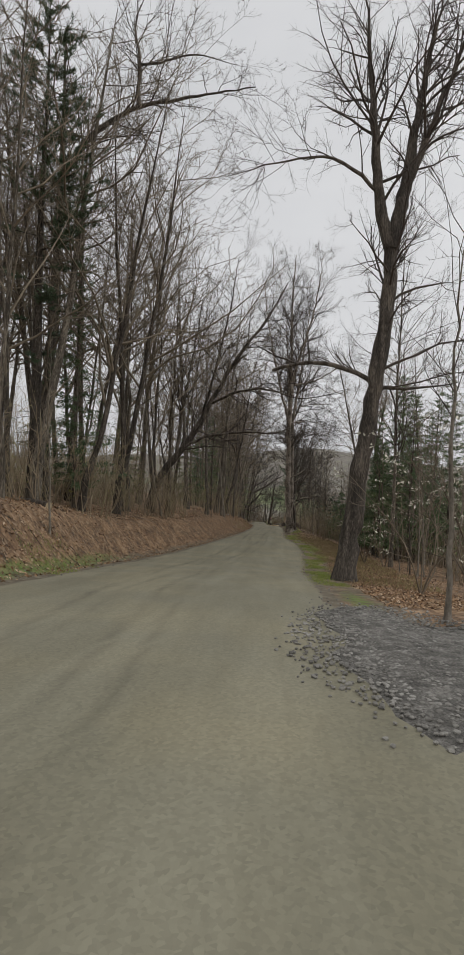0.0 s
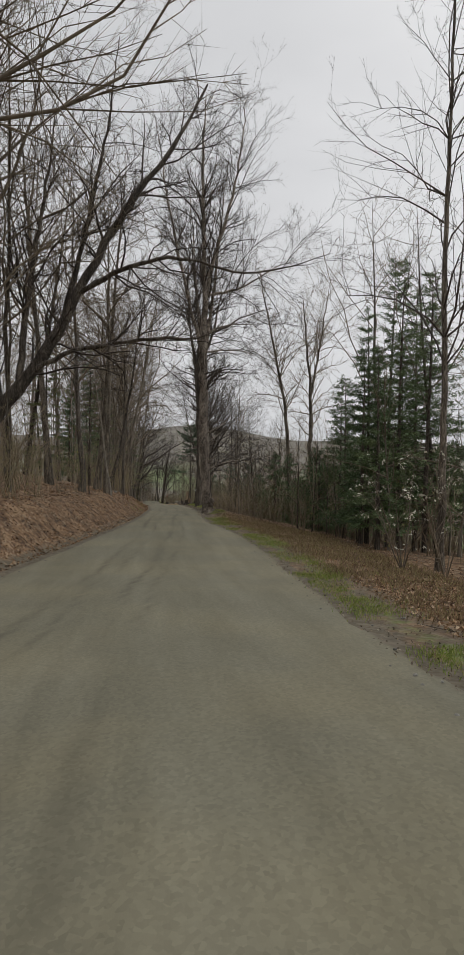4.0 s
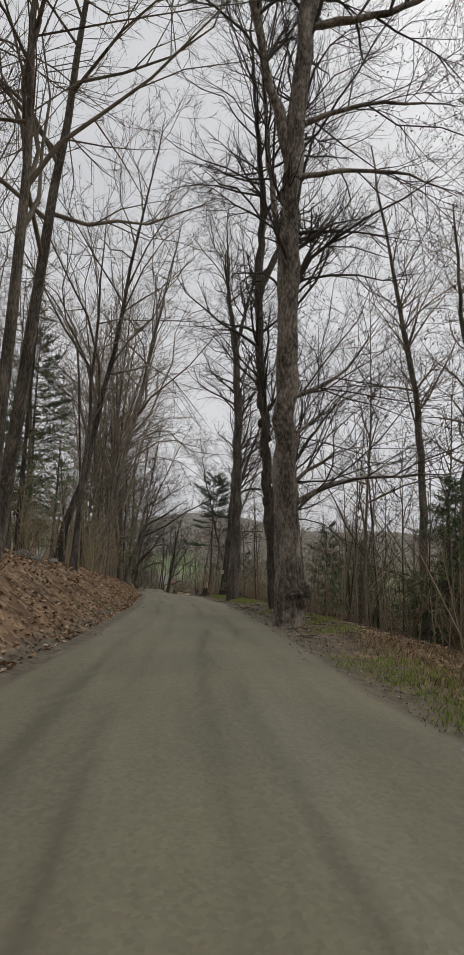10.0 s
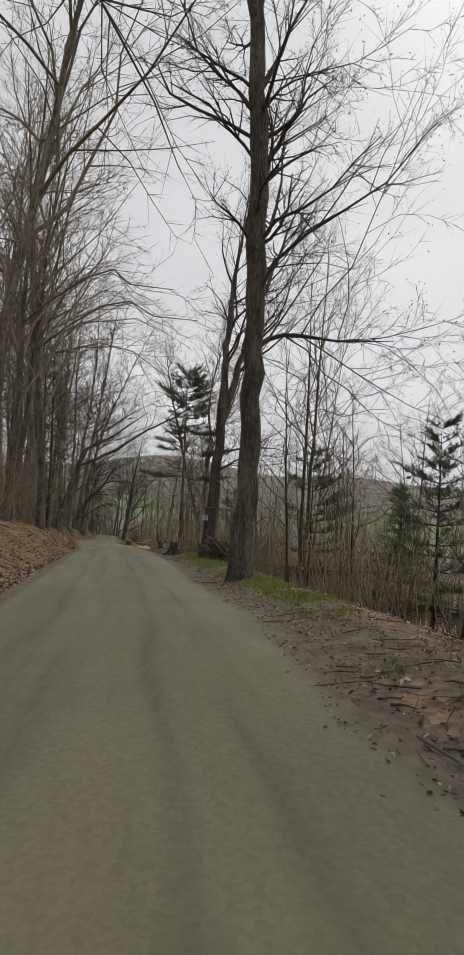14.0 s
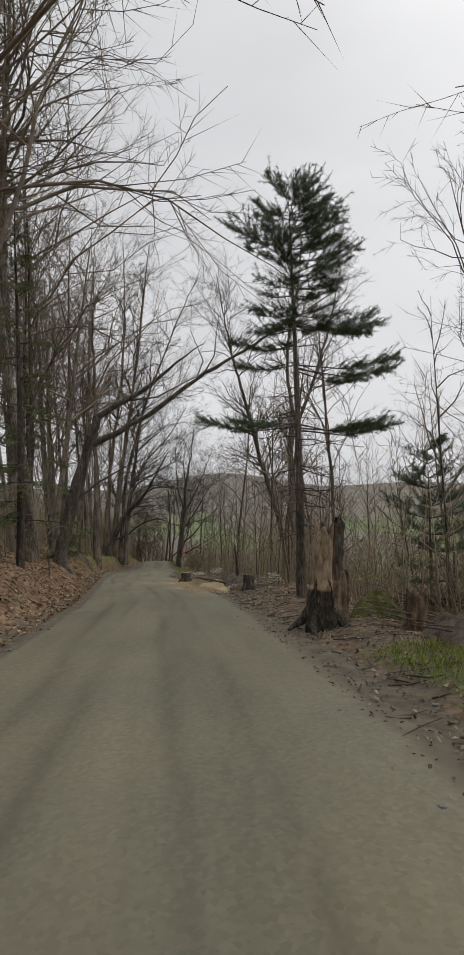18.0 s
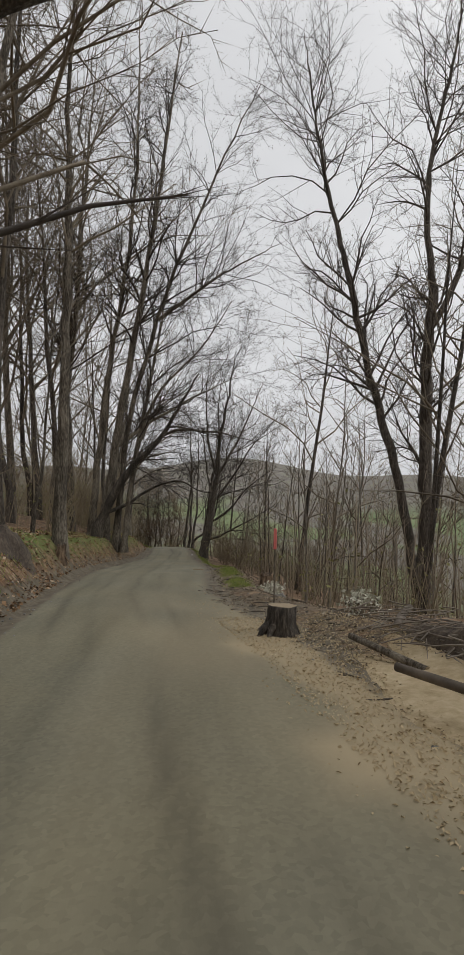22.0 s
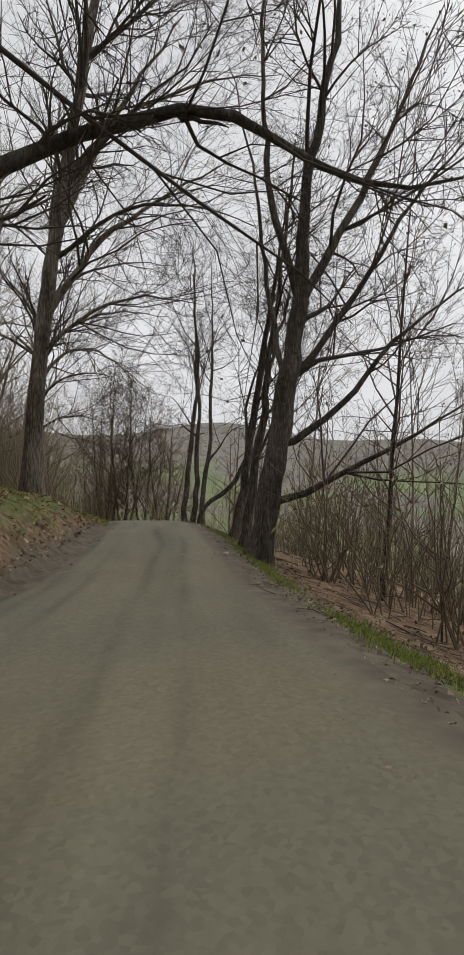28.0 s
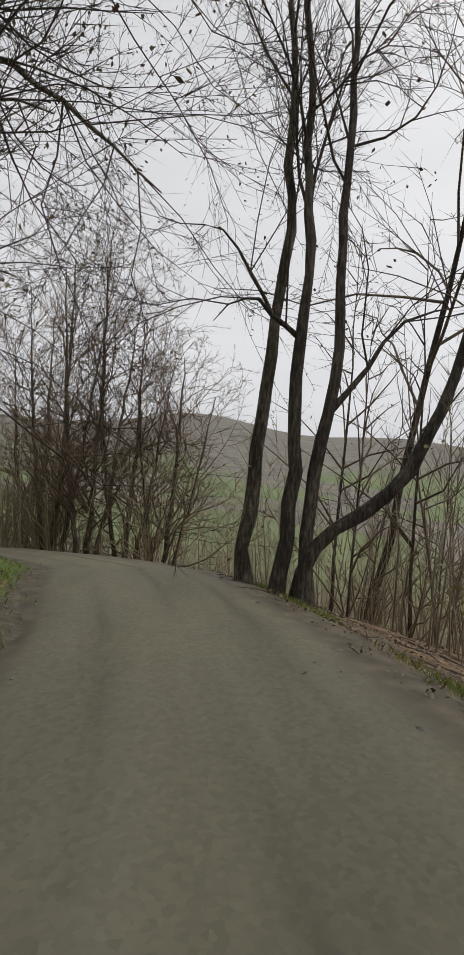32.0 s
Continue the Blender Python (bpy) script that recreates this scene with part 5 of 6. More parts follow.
# ---- joined woods and brush too many to count ----
def thicket(name, label, spots, hmin, hmax, twigs, mat, seed, r=0.011, lean=0.08, leafy=0.0):
    """Thin stems with a few fine shoots each."""
    rng = np.random.default_rng(seed)
    x, y = np.array(spots).T
    n = len(x)
    h = rng.uniform(hmin, hmax, n)
    base = np.stack([x, y, land(x, y) - 0.1], 1)
    tilt = rng.normal(0, lean, (n, 2))
    half = base + np.stack([tilt[:, 0] * h * 0.5, tilt[:, 1] * h * 0.5, h * 0.5], 1)
    top = base + np.stack([tilt[:, 0] * h + rng.normal(0, 0.05 * h), tilt[:, 1] * h, h], 1)
    wood = Wood()
    thick = r * h ** 0.75 * 0.6
    wood.cones(base, top, thick)
    f = rng.uniform(0.25, 0.98, (n, twigs))
    s = base[:, None] + (top - base)[:, None] * f[..., None]
    a = rng.uniform(0, 6.28, (n, twigs))
    long = h[:, None] * rng.uniform(0.12, 0.34, (n, twigs)) * (1.25 - 0.8 * f)
    e = s + np.stack([np.cos(a) * 0.62, np.sin(a) * 0.62, np.full_like(a, 0.75)], -1) * long[..., None]
    wood.cones(s.reshape(-1, 3), e.reshape(-1, 3), np.repeat(thick, twigs) * 0.42)
    me = wood.mesh(name, mat)
    if leafy:
        ends = e.reshape(-1, 3)
        ends = ends[(rng.uniform(0, 1, len(ends)) < leafy * 2 * np.clip(0.5 + 1.3 * wave(ends[:, 0], ends[:, 1], 3.0, seed), 0, 1))]
        tagged(new("spring_leaves", buds_mesh("spring_leaves", np.repeat(ends, 2, 0), rng, 0.034, SPROUT)), "small yellow-green leaves opening on the brush", "leaves", kind="stuff")
    return tagged(new(name, me), label, "brush", kind="stuff")


def spots(seed, count, y0, y1, d0, d1, side, power=1.0, keep=None):
    rng = np.random.default_rng(seed)
    y = rng.uniform(y0, y1, count)
    d = d0 + (d1 - d0) * rng.uniform(0, 1, count) ** power
    x = np.where(side > 0, table(ROAD, y, 2) + d, table(ROAD, y, 1) - d)
    return np.stack([x, y], 1)


BROWN = material("brown_brush", [(0.20, 0.155, 0.105), (0.31, 0.245, 0.165), (0.35, 0.315, 0.18)], 0.6, 4, 0.95, 0, coord="World")
DUSKY = material("dusky_slope_brush", [(0.14, 0.106, 0.074), (0.225, 0.172, 0.118), (0.26, 0.225, 0.13)], 0.6, 4, 0.95, 0, coord="World")
thicket("slope_brush", "brown leafless brush covering the slope below the road", np.concatenate([spots(1, 3300, 56, 175, 2.2, 24, 1, 1.2), spots(21, 700, 26, 60, 7, 24, 1)]), 1.2, 4.4, 5, DUSKY, 301, r=0.012, lean=0.14, leafy=0.22)
thicket("slope_woods", "thin leafless trees covering the slope below the road", np.concatenate([spots(2, 1500, 60, 190, 8, 75, 1, 1.1), spots(3, 350, 24, 66, 18, 60, 1)]), 6, 12, 13, DUSKY, 302, r=0.014, leafy=0.14)
thicket("valley_woods", "thin leafless trees below the bend of the road", np.random.default_rng(4).uniform([-26, 182], [60, 285], (1000, 2)), 6, 12, 12, BROWN, 303, r=0.016, leafy=0.1)
thicket("hedge_brush", "brown leafless brush beyond the bend of the road", np.random.default_rng(41).uniform([-18, 174.5], [16, 190], (1500, 2)), 2.0, 6.5, 7, BROWN, 306, r=0.012, lean=0.12)
thicket("bank_thicket", "brown leafless thicket on the bank by the bend", spots(46, 850, 156, 172, 1.8, 13, -1), 2.5, 7.0, 12, BROWN, 307, r=0.010, lean=0.22, leafy=0.1)
thicket("bank_brush", "brown leafless brush along the bank", spots(5, 800, 8, 168, 2.2, 16, -1, 1.2), 1.0, 4.5, 9, BROWN, 304, r=0.011, lean=0.16, leafy=0.4)
thicket("bank_woods", "thin leafless trees deep in the woods", spots(6, 330, 10, 165, 14, 60, -1), 9, 18, 13, BROWN, 305, r=0.013, lean=0.12)


def shrub_form(seed):
    """A leafless shrub one metre high: bowed stems that fork into fine twigs."""
    rng = np.random.default_rng(seed)
    wood, tips = (Wood(), Wood()), []
    for _ in range(5):
        a, out = rng.uniform(0, 6.28), rng.uniform(0.1, 0.75)
        bough(wood, rng, (rng.normal(0, 0.05), rng.normal(0, 0.05), -0.03), np.array([out * math.cos(a), out * math.sin(a), 1.0]), rng.uniform(0.7, 1.1), 0.009, 1, 3, 0.04, 0.15, tips, (0, 5, 5), 0.0, 0.0018)
    w = wood[1]
    return np.concatenate(w.v), np.concatenate(w.f), np.concatenate(w.tri), np.array(tips)


def shrubs(name, label, at, smin, smax, mat, seed, leafy):
    """Many shrubs joined into one stand, with opening leaves at some of the tips."""
    rng = np.random.default_rng(seed)
    made = [shrub_form(seed + k) for k in range(6)]
    vs, fs, ends, n = [], [], [], 0
    for x, y in at:
        v, f, t, tips = made[int(rng.integers(6))]
        a, h = rng.uniform(0, 6.28), rng.uniform(smin, smax)
        turn = np.array([[math.cos(a), math.sin(a), 0], [-math.sin(a), math.cos(a), 0], [0, 0, 1]]) * [h * 0.8, h * 0.8, h]
        o = np.array([x, y, float(land(x, y)) - 0.05])
        vs.append(v @ turn + o)
        fs += (f + n).tolist() + (t + n).tolist()
        ends.append((tips @ turn + o)[rng.uniform(0, 1, len(tips)) < leafy * rng.uniform(0, 2)])
        n += len(v)
    tagged(new("spring_leaves", buds_mesh("spring_leaves", np.concatenate(ends), rng, 0.03, SPROUT)), "small yellow-green leaves opening on the shrubs", "leaves", kind="stuff")
    return tagged(new(name, mesh_of(name, np.concatenate(vs), fs, mat)), label, "brush", kind="stuff")


shrubs("bank_shrubs", "leafless brown shrubs under the trees of the bank", np.concatenate([spots(61, 130, 12, 150, 2.6, 13, -1, 1.2), spots(66, 45, 14, 48, 2.4, 9, -1), spots(62, 60, 150, 172, 2.0, 9, -1), spots(69, 40, 158, 176, 2.6, 10, -1), np.random.default_rng(70).uniform([-18, 174], [-1, 184], (70, 2))]), 2.2, 5.2, BROWN, 401, 0.3)
shrubs("slope_shrubs", "leafless brown shrubs along the edge of the slope", np.concatenate([spots(63, 120, 58, 168, 3.2, 10, 1, 1.1), spots(67, 45, 146, 172, 2.0, 8, 1), spots(68, 40, 96, 126, 4.5, 15, 1), spots(64, 45, 26, 58, 6, 14, 1), np.random.default_rng(65).uniform([-8, 175], [8, 186], (70, 2))]), 1.3, 3.8, DUSKY, 411, 0.3)


# ---- fallen leaves, grass and sticks ----
def litter(name, label, at, size, mat, seed, lift=0.012):
    rng = np.random.default_rng(seed)
    at = np.asarray(at)
    n = len(at)
    c = np.stack([at[:, 0], at[:, 1], land(at[:, 0], at[:, 1]) + lift + rng.uniform(0, 0.02, n)], 1)
    a = rng.uniform(0, 6.28, n)
    s = size * rng.uniform(0.5, 1.2, n)
    u = np.stack([np.cos(a), np.sin(a), rng.normal(0, 0.45, n)], 1) * s[:, None]
    w = np.stack([-np.sin(a), np.cos(a), rng.normal(0, 0.45, n)], 1) * (s * rng.uniform(0.35, 0.7, n))[:, None]
    up = np.array([0, 0, 1.0]) * (s * rng.uniform(0.05, 0.5, n))[:, None]
    v = np.stack([c - u, c - w + up, c + u, c + w + up], 1).reshape(-1, 3)
    me = mesh_of(name, v, np.arange(4 * n).reshape(-1, 4), mat, False)
    return tagged(new(name, me), label, "leaves", kind="stuff")


litter("leaf_litter", "dry orange-brown leaves covering the bank", np.concatenate([spots(7, 30000, 2, 130, 0.1, 6.5, -1, 1.4), spots(8, 5000, 128, 166, 0.3, 4.0, -1, 1.4)]), 0.066, LEAF, 310)
litter("leaf_litter", "dry brown leaves heaped on the verge and slope", np.concatenate([spots(9, 11000, 14, 64, 1.6, 7.5, 1, 1.3), spots(53, 9000, 14, 36, 1.3, 5.0, 1)]), 0.05, LEAF, 311)
litter("leaf_litter", "weathered brown leaves on the slope edge", spots(10, 9000, 62, 170, 0.1, 4.5, 1, 1.3), 0.042, OLD_LEAF, 315)
litter("leaf_litter", "brown leaf mulch along the verge", np.concatenate([spots(50, 12000, 60, 128, -0.5, 2.6, 1, 1.2), spots(51, 4000, 128, 166, -0.2, 1.6, 1), spots(52, 3000, 24, 62, -0.3, 1.6, 1)]), 0.028, OLD_LEAF, 314)
litter("leaf_litter", "pale chips and leaves scattered along the road edge", np.concatenate([spots(11, 2200, 58, 165, -0.9, 2.6, 1), spots(12, 1200, 112, 130, -0.8, 4, 1), spots(22, 300, 60, 165, -0.3, 0.8, -1)]), 0.028, FRESH_WOOD, 312)


def grass(name, label, centres, blades, height, seed, spread=0.16, mat=BLADE, wide=0.006):
    rng = np.random.default_rng(seed)
    c = np.repeat(np.asarray(centres), blades, 0)
    n = len(c)
    x, y = c[:, 0] + rng.normal(0, spread, n), c[:, 1] + rng.normal(0, spread, n)
    b = np.stack([x, y, land(x, y) - 0.01], 1)
    a = rng.uniform(0, 6.28, n)
    h = height * rng.uniform(0.45, 1.2, n)
    lean = rng.uniform(0.2, 0.9, n) * h
    tip = b + np.stack([np.cos(a) * lean, np.sin(a) * lean, h], 1)
    w = np.stack([-np.sin(a), np.cos(a), 0 * a], 1) * wide
    mid = b + (tip - b) * 0.55 + np.stack([0 * a, 0 * a, 0.16 * h], 1)
    v = np.stack([b - w, b + w, mid + w * 0.7, tip, mid - w * 0.7], 1).reshape(-1, 3)
    me = mesh_of(name, v, np.arange(5 * n).reshape(-1, 5), mat, False)
    return tagged(new(name, me), label, "grass", kind="stuff")


def clumped(seed, count, y0, y1, d0, d1, side, cut=0.0, size=2.2):
    p = spots(seed, count * 3, y0, y1, d0, d1, side)
    return p[wave(p[:, 0], p[:, 1], size, seed) > cut][:count]


verge_green = np.concatenate([clumped(13, 520, 36, 63, 0.05, 1.5, 1, -0.1), clumped(14, 120, 63, 80, 0.4, 1.6, 1, 0.15, 1.5), clumped(15, 700, 80, 100, 0.6, 1.7, 1, -0.25),
                              clumped(16, 420, 127, 150, 0.45, 0.8, 1, -0.2), clumped(17, 340, 146, 168, 0.35, 0.7, 1, -0.2), clumped(23, 300, 20, 37, 0.05, 1.2, 1, -0.1)])
grass("verge_grass", "bright green spring grass along the road edge", verge_green, 15, 0.10, 320)
grass("dead_fern_litter", "straw-brown dead ferns and grass beyond the verge", clumped(53, 1500, 22, 60, 1.3, 5.5, 1, -0.4), 9, 0.17, 322, 0.22, STRAW, 0.010)
bank_green = np.concatenate([clumped(18, 380, 5, 24, 0.0, 1.2, -1, -0.1), clumped(19, 700, 118, 160, 0.6, 3.2, -1, 0.05), clumped(20, 800, 160, 174, 0.1, 4.0, -1, -0.6), clumped(24, 160, 60, 110, 0.3, 1.6, -1, 0.25)])
grass("dry_grass", "pale straw-coloured grass and weeds along the open verge", clumped(54, 900, 36, 62, 0.9, 5.0, 1, -0.3), 9, 0.15, 323, 0.24, STRAW, 0.009)
grass("bank_grass", "low green grass and moss on the bank", bank_green, 8, 0.09, 321)


def sticks(name, label, at, long, thick, seed, mat=DEBRIS, pile=0.0, category="sticks"):
    rng = np.random.default_rng(seed)
    wood = Wood()
    for x, y in at:
        a, s = rng.uniform(0, 6.28), long * rng.uniform(0.4, 1.3)
        r = thick * rng.uniform(0.5, 1.3)
        z = rng.uniform(0, pile)
        q = []
        for f in (-0.5, 0.05, 0.5):
            px, py = x + math.cos(a) * f * s, y + math.sin(a) * f * s
            q.append((px, py, float(land(px, py)) + r + z + rng.uniform(0, 0.03) + (0.12 * s * rng.uniform(-0.5, 1) * pile if f > 0.2 else 0)))
        wood.tube(q, [r, r * 0.8, r * 0.35], 4)
    return tagged(new(name, wood.mesh(name, mat)), label, category, kind="stuff")


sticks("fallen_sticks", "grey fallen sticks along the verge", np.concatenate([spots(30, 420, 60, 170, -0.2, 3.0, 1), spots(31, 120, 20, 64, 1, 6, 1), spots(32, 160, 10, 165, 0.4, 5, -1), spots(76, 240, 10, 62, 0.5, 6, -1)]), 0.7, 0.011, 330)
sticks("fallen_sticks", "short broken sticks and bark scattered on bare soil", np.concatenate([spots(71, 260, 95, 113, -0.3, 3.6, 1), spots(72, 200, 112, 130, -0.6, 2.8, 1), spots(73, 120, 62, 76, -0.2, 1.8, 1)]), 0.34, 0.012, 334)
litter("wood_chips", "pale wood chips and splinters on bare soil", np.concatenate([spots(74, 900, 95, 112, -0.3, 3.4, 1), spots(75, 700, 62, 90, -0.4, 1.6, 1)]), 0.03, DEBRIS, 335)
sticks("brush_pile", "heap of cut branches at the road edge", np.concatenate([spots(44, 190, 112.5, 122.0, 0.7, 2.4, 1), spots(45, 110, 114, 121, 0.6, 1.5, 1)]), 0.85, 0.011, 331, pile=0.36, category="brush pile", mat=DEBRIS)
sticks("brush_pile", "tangle of dead roots and branches by the stump", np.stack([np.random.default_rng(7).normal(5.8, 0.7, 80), np.random.default_rng(8).normal(100.8, 1.0, 80)], 1), 0.9, 0.014, 332, pile=0.35, category="brush pile", mat=BARK)


# sawdust and fresh soil
def heap(name, label, x, y, rx, ry, h, mat, seed, category, kind="stuff"):
    rng = np.random.default_rng(seed)
    k, m = 28, 9
    v, f = [], []
    for i in range(m):
        for j in range(k):
            a, s = 6.283 * j / k, i / (m - 1)
            edge = 1 + 0.22 * math.sin(3 * a + seed) + 0.13 * math.sin(7 * a + 2 * seed)
            px, py = x + math.cos(a) * rx * s * edge, y + math.sin(a) * ry * s * edge
            v.append((px, py, float(land(px, py)) + 0.035 - 0.06 * s ** 4 + h * (1 - s * s) * rng.uniform(0.6, 1.3)))
    for i in range(m - 1):
        for j in range(k):
            f.append((i * k + j, i * k + (j + 1) % k, (i + 1) * k + (j + 1) % k, (i + 1) * k + j))
    return tagged(new(name, mesh_of(name, v, f, mat)), label, category, kind=kind)


SAWDUST = material("sawdust", [(0.38, 0.29, 0.16), (0.52, 0.41, 0.25), (0.64, 0.53, 0.35)], 7, 8, 0.95, 0.5, coord="World")
CLOD = material("turned_soil", [(0.045, 0.034, 0.026), (0.12, 0.092, 0.068), (0.24, 0.195, 0.145)], 9, 10, 0.95, 1.0, coord="World")
MOSS = material("moss", [(0.05, 0.06, 0.018), (0.11, 0.115, 0.03), (0.15, 0.13, 0.06)], 5, 8, 0.95, 0.8, coord="World")
litter("sawdust", "pale sawdust and wood chips spilled at the road edge", np.concatenate([spots(42, 13000, 113.5, 123, -1.3, 1.3, 1), spots(43, 1800, 112, 126, -1.6, 2.5, 1)]), 0.02, SAWDUST, 313, 0.03)
heap("soil_heap", "dark turned soil with roots", 5.9, 99.6, 1.0, 1.5, 0.4, CLOD, 3, "soil")
heap("moss_mound", "mossy mound beside the broken snag", 5.35, 102.6, 0.55, 0.7, 0.42, MOSS, 4, "moss")
heap("soil_heap", "dark soil and roots heaped under cut branches", 3.75, 117.6, 0.5, 3.0, 0.36, CLOD, 9, "soil")
heap("sawdust_bed", "pale sawdust trodden over the road shoulder", 3.0, 117.0, 0.8, 3.8, 0.05, SAWDUST, 12, "sawdust")
heap("soil_heap", "raw soil bank with roots beside the road", -4.9, 127.6, 0.7, 1.8, 0.35, CLOD, 6, "soil")


# stumps, logs and the rotten snag
def ragged(pts, radii, k, seed, rough, mat, name, cap=None):
    """A thick, lumpy stem of wood, with a broken or sawn end."""
    rng = np.random.default_rng(seed)
    p = curve_through(pts, 20 if cap is None else 9)
    r = np.interp(np.linspace(0, 1, len(p)), np.linspace(0, 1, len(radii)), radii)
    a = np.linspace(0, 2 * np.pi, k, endpoint=False)
    v, f = [], []
    t = p[-1] - p[0]
    t /= np.linalg.norm(t)
    ref = np.array([0, 1.0, 0]) if abs(t[1]) < 0.8 else np.array([1.0, 0, 0])
    u = np.cross(t, ref)
    u /= np.linalg.norm(u)
    w = np.cross(t, u)
    flute = 1 + rough * (np.sin(3 * a + seed) + 0.7 * np.sin(5 * a + 2 * seed) + 0.5 * np.sin(9 * a + seed))
    for i, c in enumerate(p):
        rr = r[i] * flute * (1 + rng.normal(0, rough * 0.5, k))
        for j in range(k):
            top = t * (rng.uniform(-0.2, 0.3) * r[i] * 2 if cap is None and i == len(p) - 1 else 0)
            v.append(c + (u * math.cos(a[j]) + w * math.sin(a[j])) * rr[j] + top)
    n = len(p)
    for i in range(n - 1):
        for j in range(k):
            f.append([i * k + j, i * k + (j + 1) % k, (i + 1) * k + (j + 1) % k, (i + 1) * k + j])
    ring = [(n - 1) * k + j for j in range(k)]
    v.append(p[-1] - (t * 0.3 * r[-1] if cap is None else t * 0))
    f += [[ring[j], ring[(j + 1) % k], len(v) - 1] for j in range(k)]
    v.append(p[0])
    f += [[(j + 1) % k, j, len(v) - 1] for j in range(k)]
    me = mesh_of(name, [list(map(float, q)) for q in v], f, mat)
    if cap is not None:
        me.materials.append(cap)
        for poly in list(me.polygons)[-2 * k:]:
            poly.material_index = 1
            poly.use_smooth = False
    return me


def stump(name, x, y, h, r, seed, label, roots=6, mat=BARK, cap=FRESH_WOOD):
    rng = np.random.default_rng(seed)
    ob = thing(name, x, y, float(land(x, y)), label, "stump")
    part("stump_wood", ragged([(0, 0, -0.2), (0, 0, h * 0.5), (0.02, 0.03, h)], [r * 1.5, r * 1.1, r], 26, seed, 0.075, mat, "stump_wood", cap), ob)
    for k in range(roots):
        a, s = 6.283 * k / roots + rng.uniform(-0.4, 0.4), r * rng.uniform(1.5, 2.5)
        wood = Wood()
        wood.tube([(math.cos(a) * r * 0.6, math.sin(a) * r * 0.6, h * 0.45), (math.cos(a) * s * 0.6, math.sin(a) * s * 0.6, 0.12), (math.cos(a + 0.2) * s, math.sin(a + 0.2) * s, -0.08)], [r * 0.4, r * 0.24, r * 0.08], 7)
        part("root", wood.mesh("root", mat), ob)
    return ob


def log(x, y, turn, length, r, label, seed, mat=BARK, tilt=2, lift=0.0):
    ob = tagged(new("log", ragged([(0, 0, 0), (length * 0.5, 0.04, 0.02), (length, 0, 0)], [r, r * 0.96, r * 0.88], 12, seed, 0.03, mat, "log", FRESH_WOOD)), label, "log")
    ob.matrix_world = pose(x, y, float(land(x, y)) + r * 0.8 + lift, 0, -tilt, turn)
    return ob


PALE_ROT = material("pale_rotten_wood", [(0.16, 0.11, 0.07), (0.40, 0.30, 0.20), (0.58, 0.47, 0.34)], 9, 9, 0.95, 1.0, (1.5, 1.5, 0.35), spread=0.13, bump_scale=0.04)


def broken_shell(profile, rough, a0, a1, seed, mat, name, jag):
    """A rotten stem or a slab of it: heights and radii, crumbled by noise at three scales, with a splintered top."""
    rng = np.random.default_rng(seed)
    whole = a1 - a0 > 6.2
    k, n = (44 if whole else 20), 34
    z0, z1 = profile[0][0], profile[-1][0]
    top = jag * (rng.uniform(-1, 0.6, k) * 0.5 + 0.5 * np.sin(np.arange(k) * 0.7 + seed))
    v, f = [], []
    for i in range(n):
        for j in range(k):
            a = a0 + (a1 - a0) * j / (k if whole else k - 1)
            z = z0 + (z1 + top[j] - z0) * i / (n - 1)
            r = float(np.interp(z, [p[0] for p in profile], [p[1] for p in profile]))
            q = Vector((math.cos(a) * 2 + seed, math.sin(a) * 2, z * 1.6))
            r += rough * (noise.noise(q) * 1.3 + noise.noise(q * 3.1) * 0.7 + noise.noise(q * 8) * 0.45)
            if not whole and (j in (0, k - 1) or i in (0, n - 1)):
                r -= 0.07
            v.append((math.cos(a) * r * 0.87 + 0.05 * max(z, 0) ** 1.5, math.sin(a) * r * 0.87, z))
    for i in range(n - 1):
        for j in range(k if whole else k - 1):
            f.append((i * k + j, i * k + (j + 1) % k, (i + 1) * k + (j + 1) % k, (i + 1) * k + j))
    if whole:
        v.append((0.05 * z1 ** 1.5, 0, z1 - 0.3))
        f += [((n - 1) * k + j, (n - 1) * k + (j + 1) % k, len(v) - 1) for j in range(k)]
    return mesh_of(name, v, f, mat)


snag = thing("rotten_snag", 4.05, 101.9, float(land(4.05, 101.9)), "broken rotten trunk with pale crumbling wood", "snag")
part("trunk", broken_shell([(-0.2, 0.52), (0.15, 0.47), (0.6, 0.43), (0.85, 0.38), (0.98, 0.28), (1.5, 0.26), (1.95, 0.24)], 0.06, 0, 6.283, 3, ROTTEN, "trunk", 0.16), snag)
part("pale_wood", broken_shell([(0.7, 0.47), (0.95, 0.38), (1.5, 0.345), (1.9, 0.32)], 0.05, 2.9, 4.75, 7, PALE_ROT, "pale_wood", 0.2), snag, "pale crumbling heartwood")
part("bark_slab", broken_shell([(0.85, 0.36), (1.2, 0.30), (1.7, 0.3), (2.05, 0.28)], 0.06, 4.95, 7.4, 4, BARK_DARK, "bark_slab", 0.14), snag, "dark bark still clinging to the wood")
part("bark_slab", broken_shell([(-0.1, 0.56), (0.3, 0.5), (0.75, 0.46)], 0.07, 3.4, 5.0, 5, BARK_DARK, "bark_slab", 0.3), snag, "dark bark still clinging to the wood")
part("bark_slab", broken_shell([(-0.1, 0.55), (0.4, 0.49), (0.92, 0.45)], 0.07, 5.2, 6.6, 6, ROTTEN, "bark_slab", 0.3), snag, "crumbling brown wood")
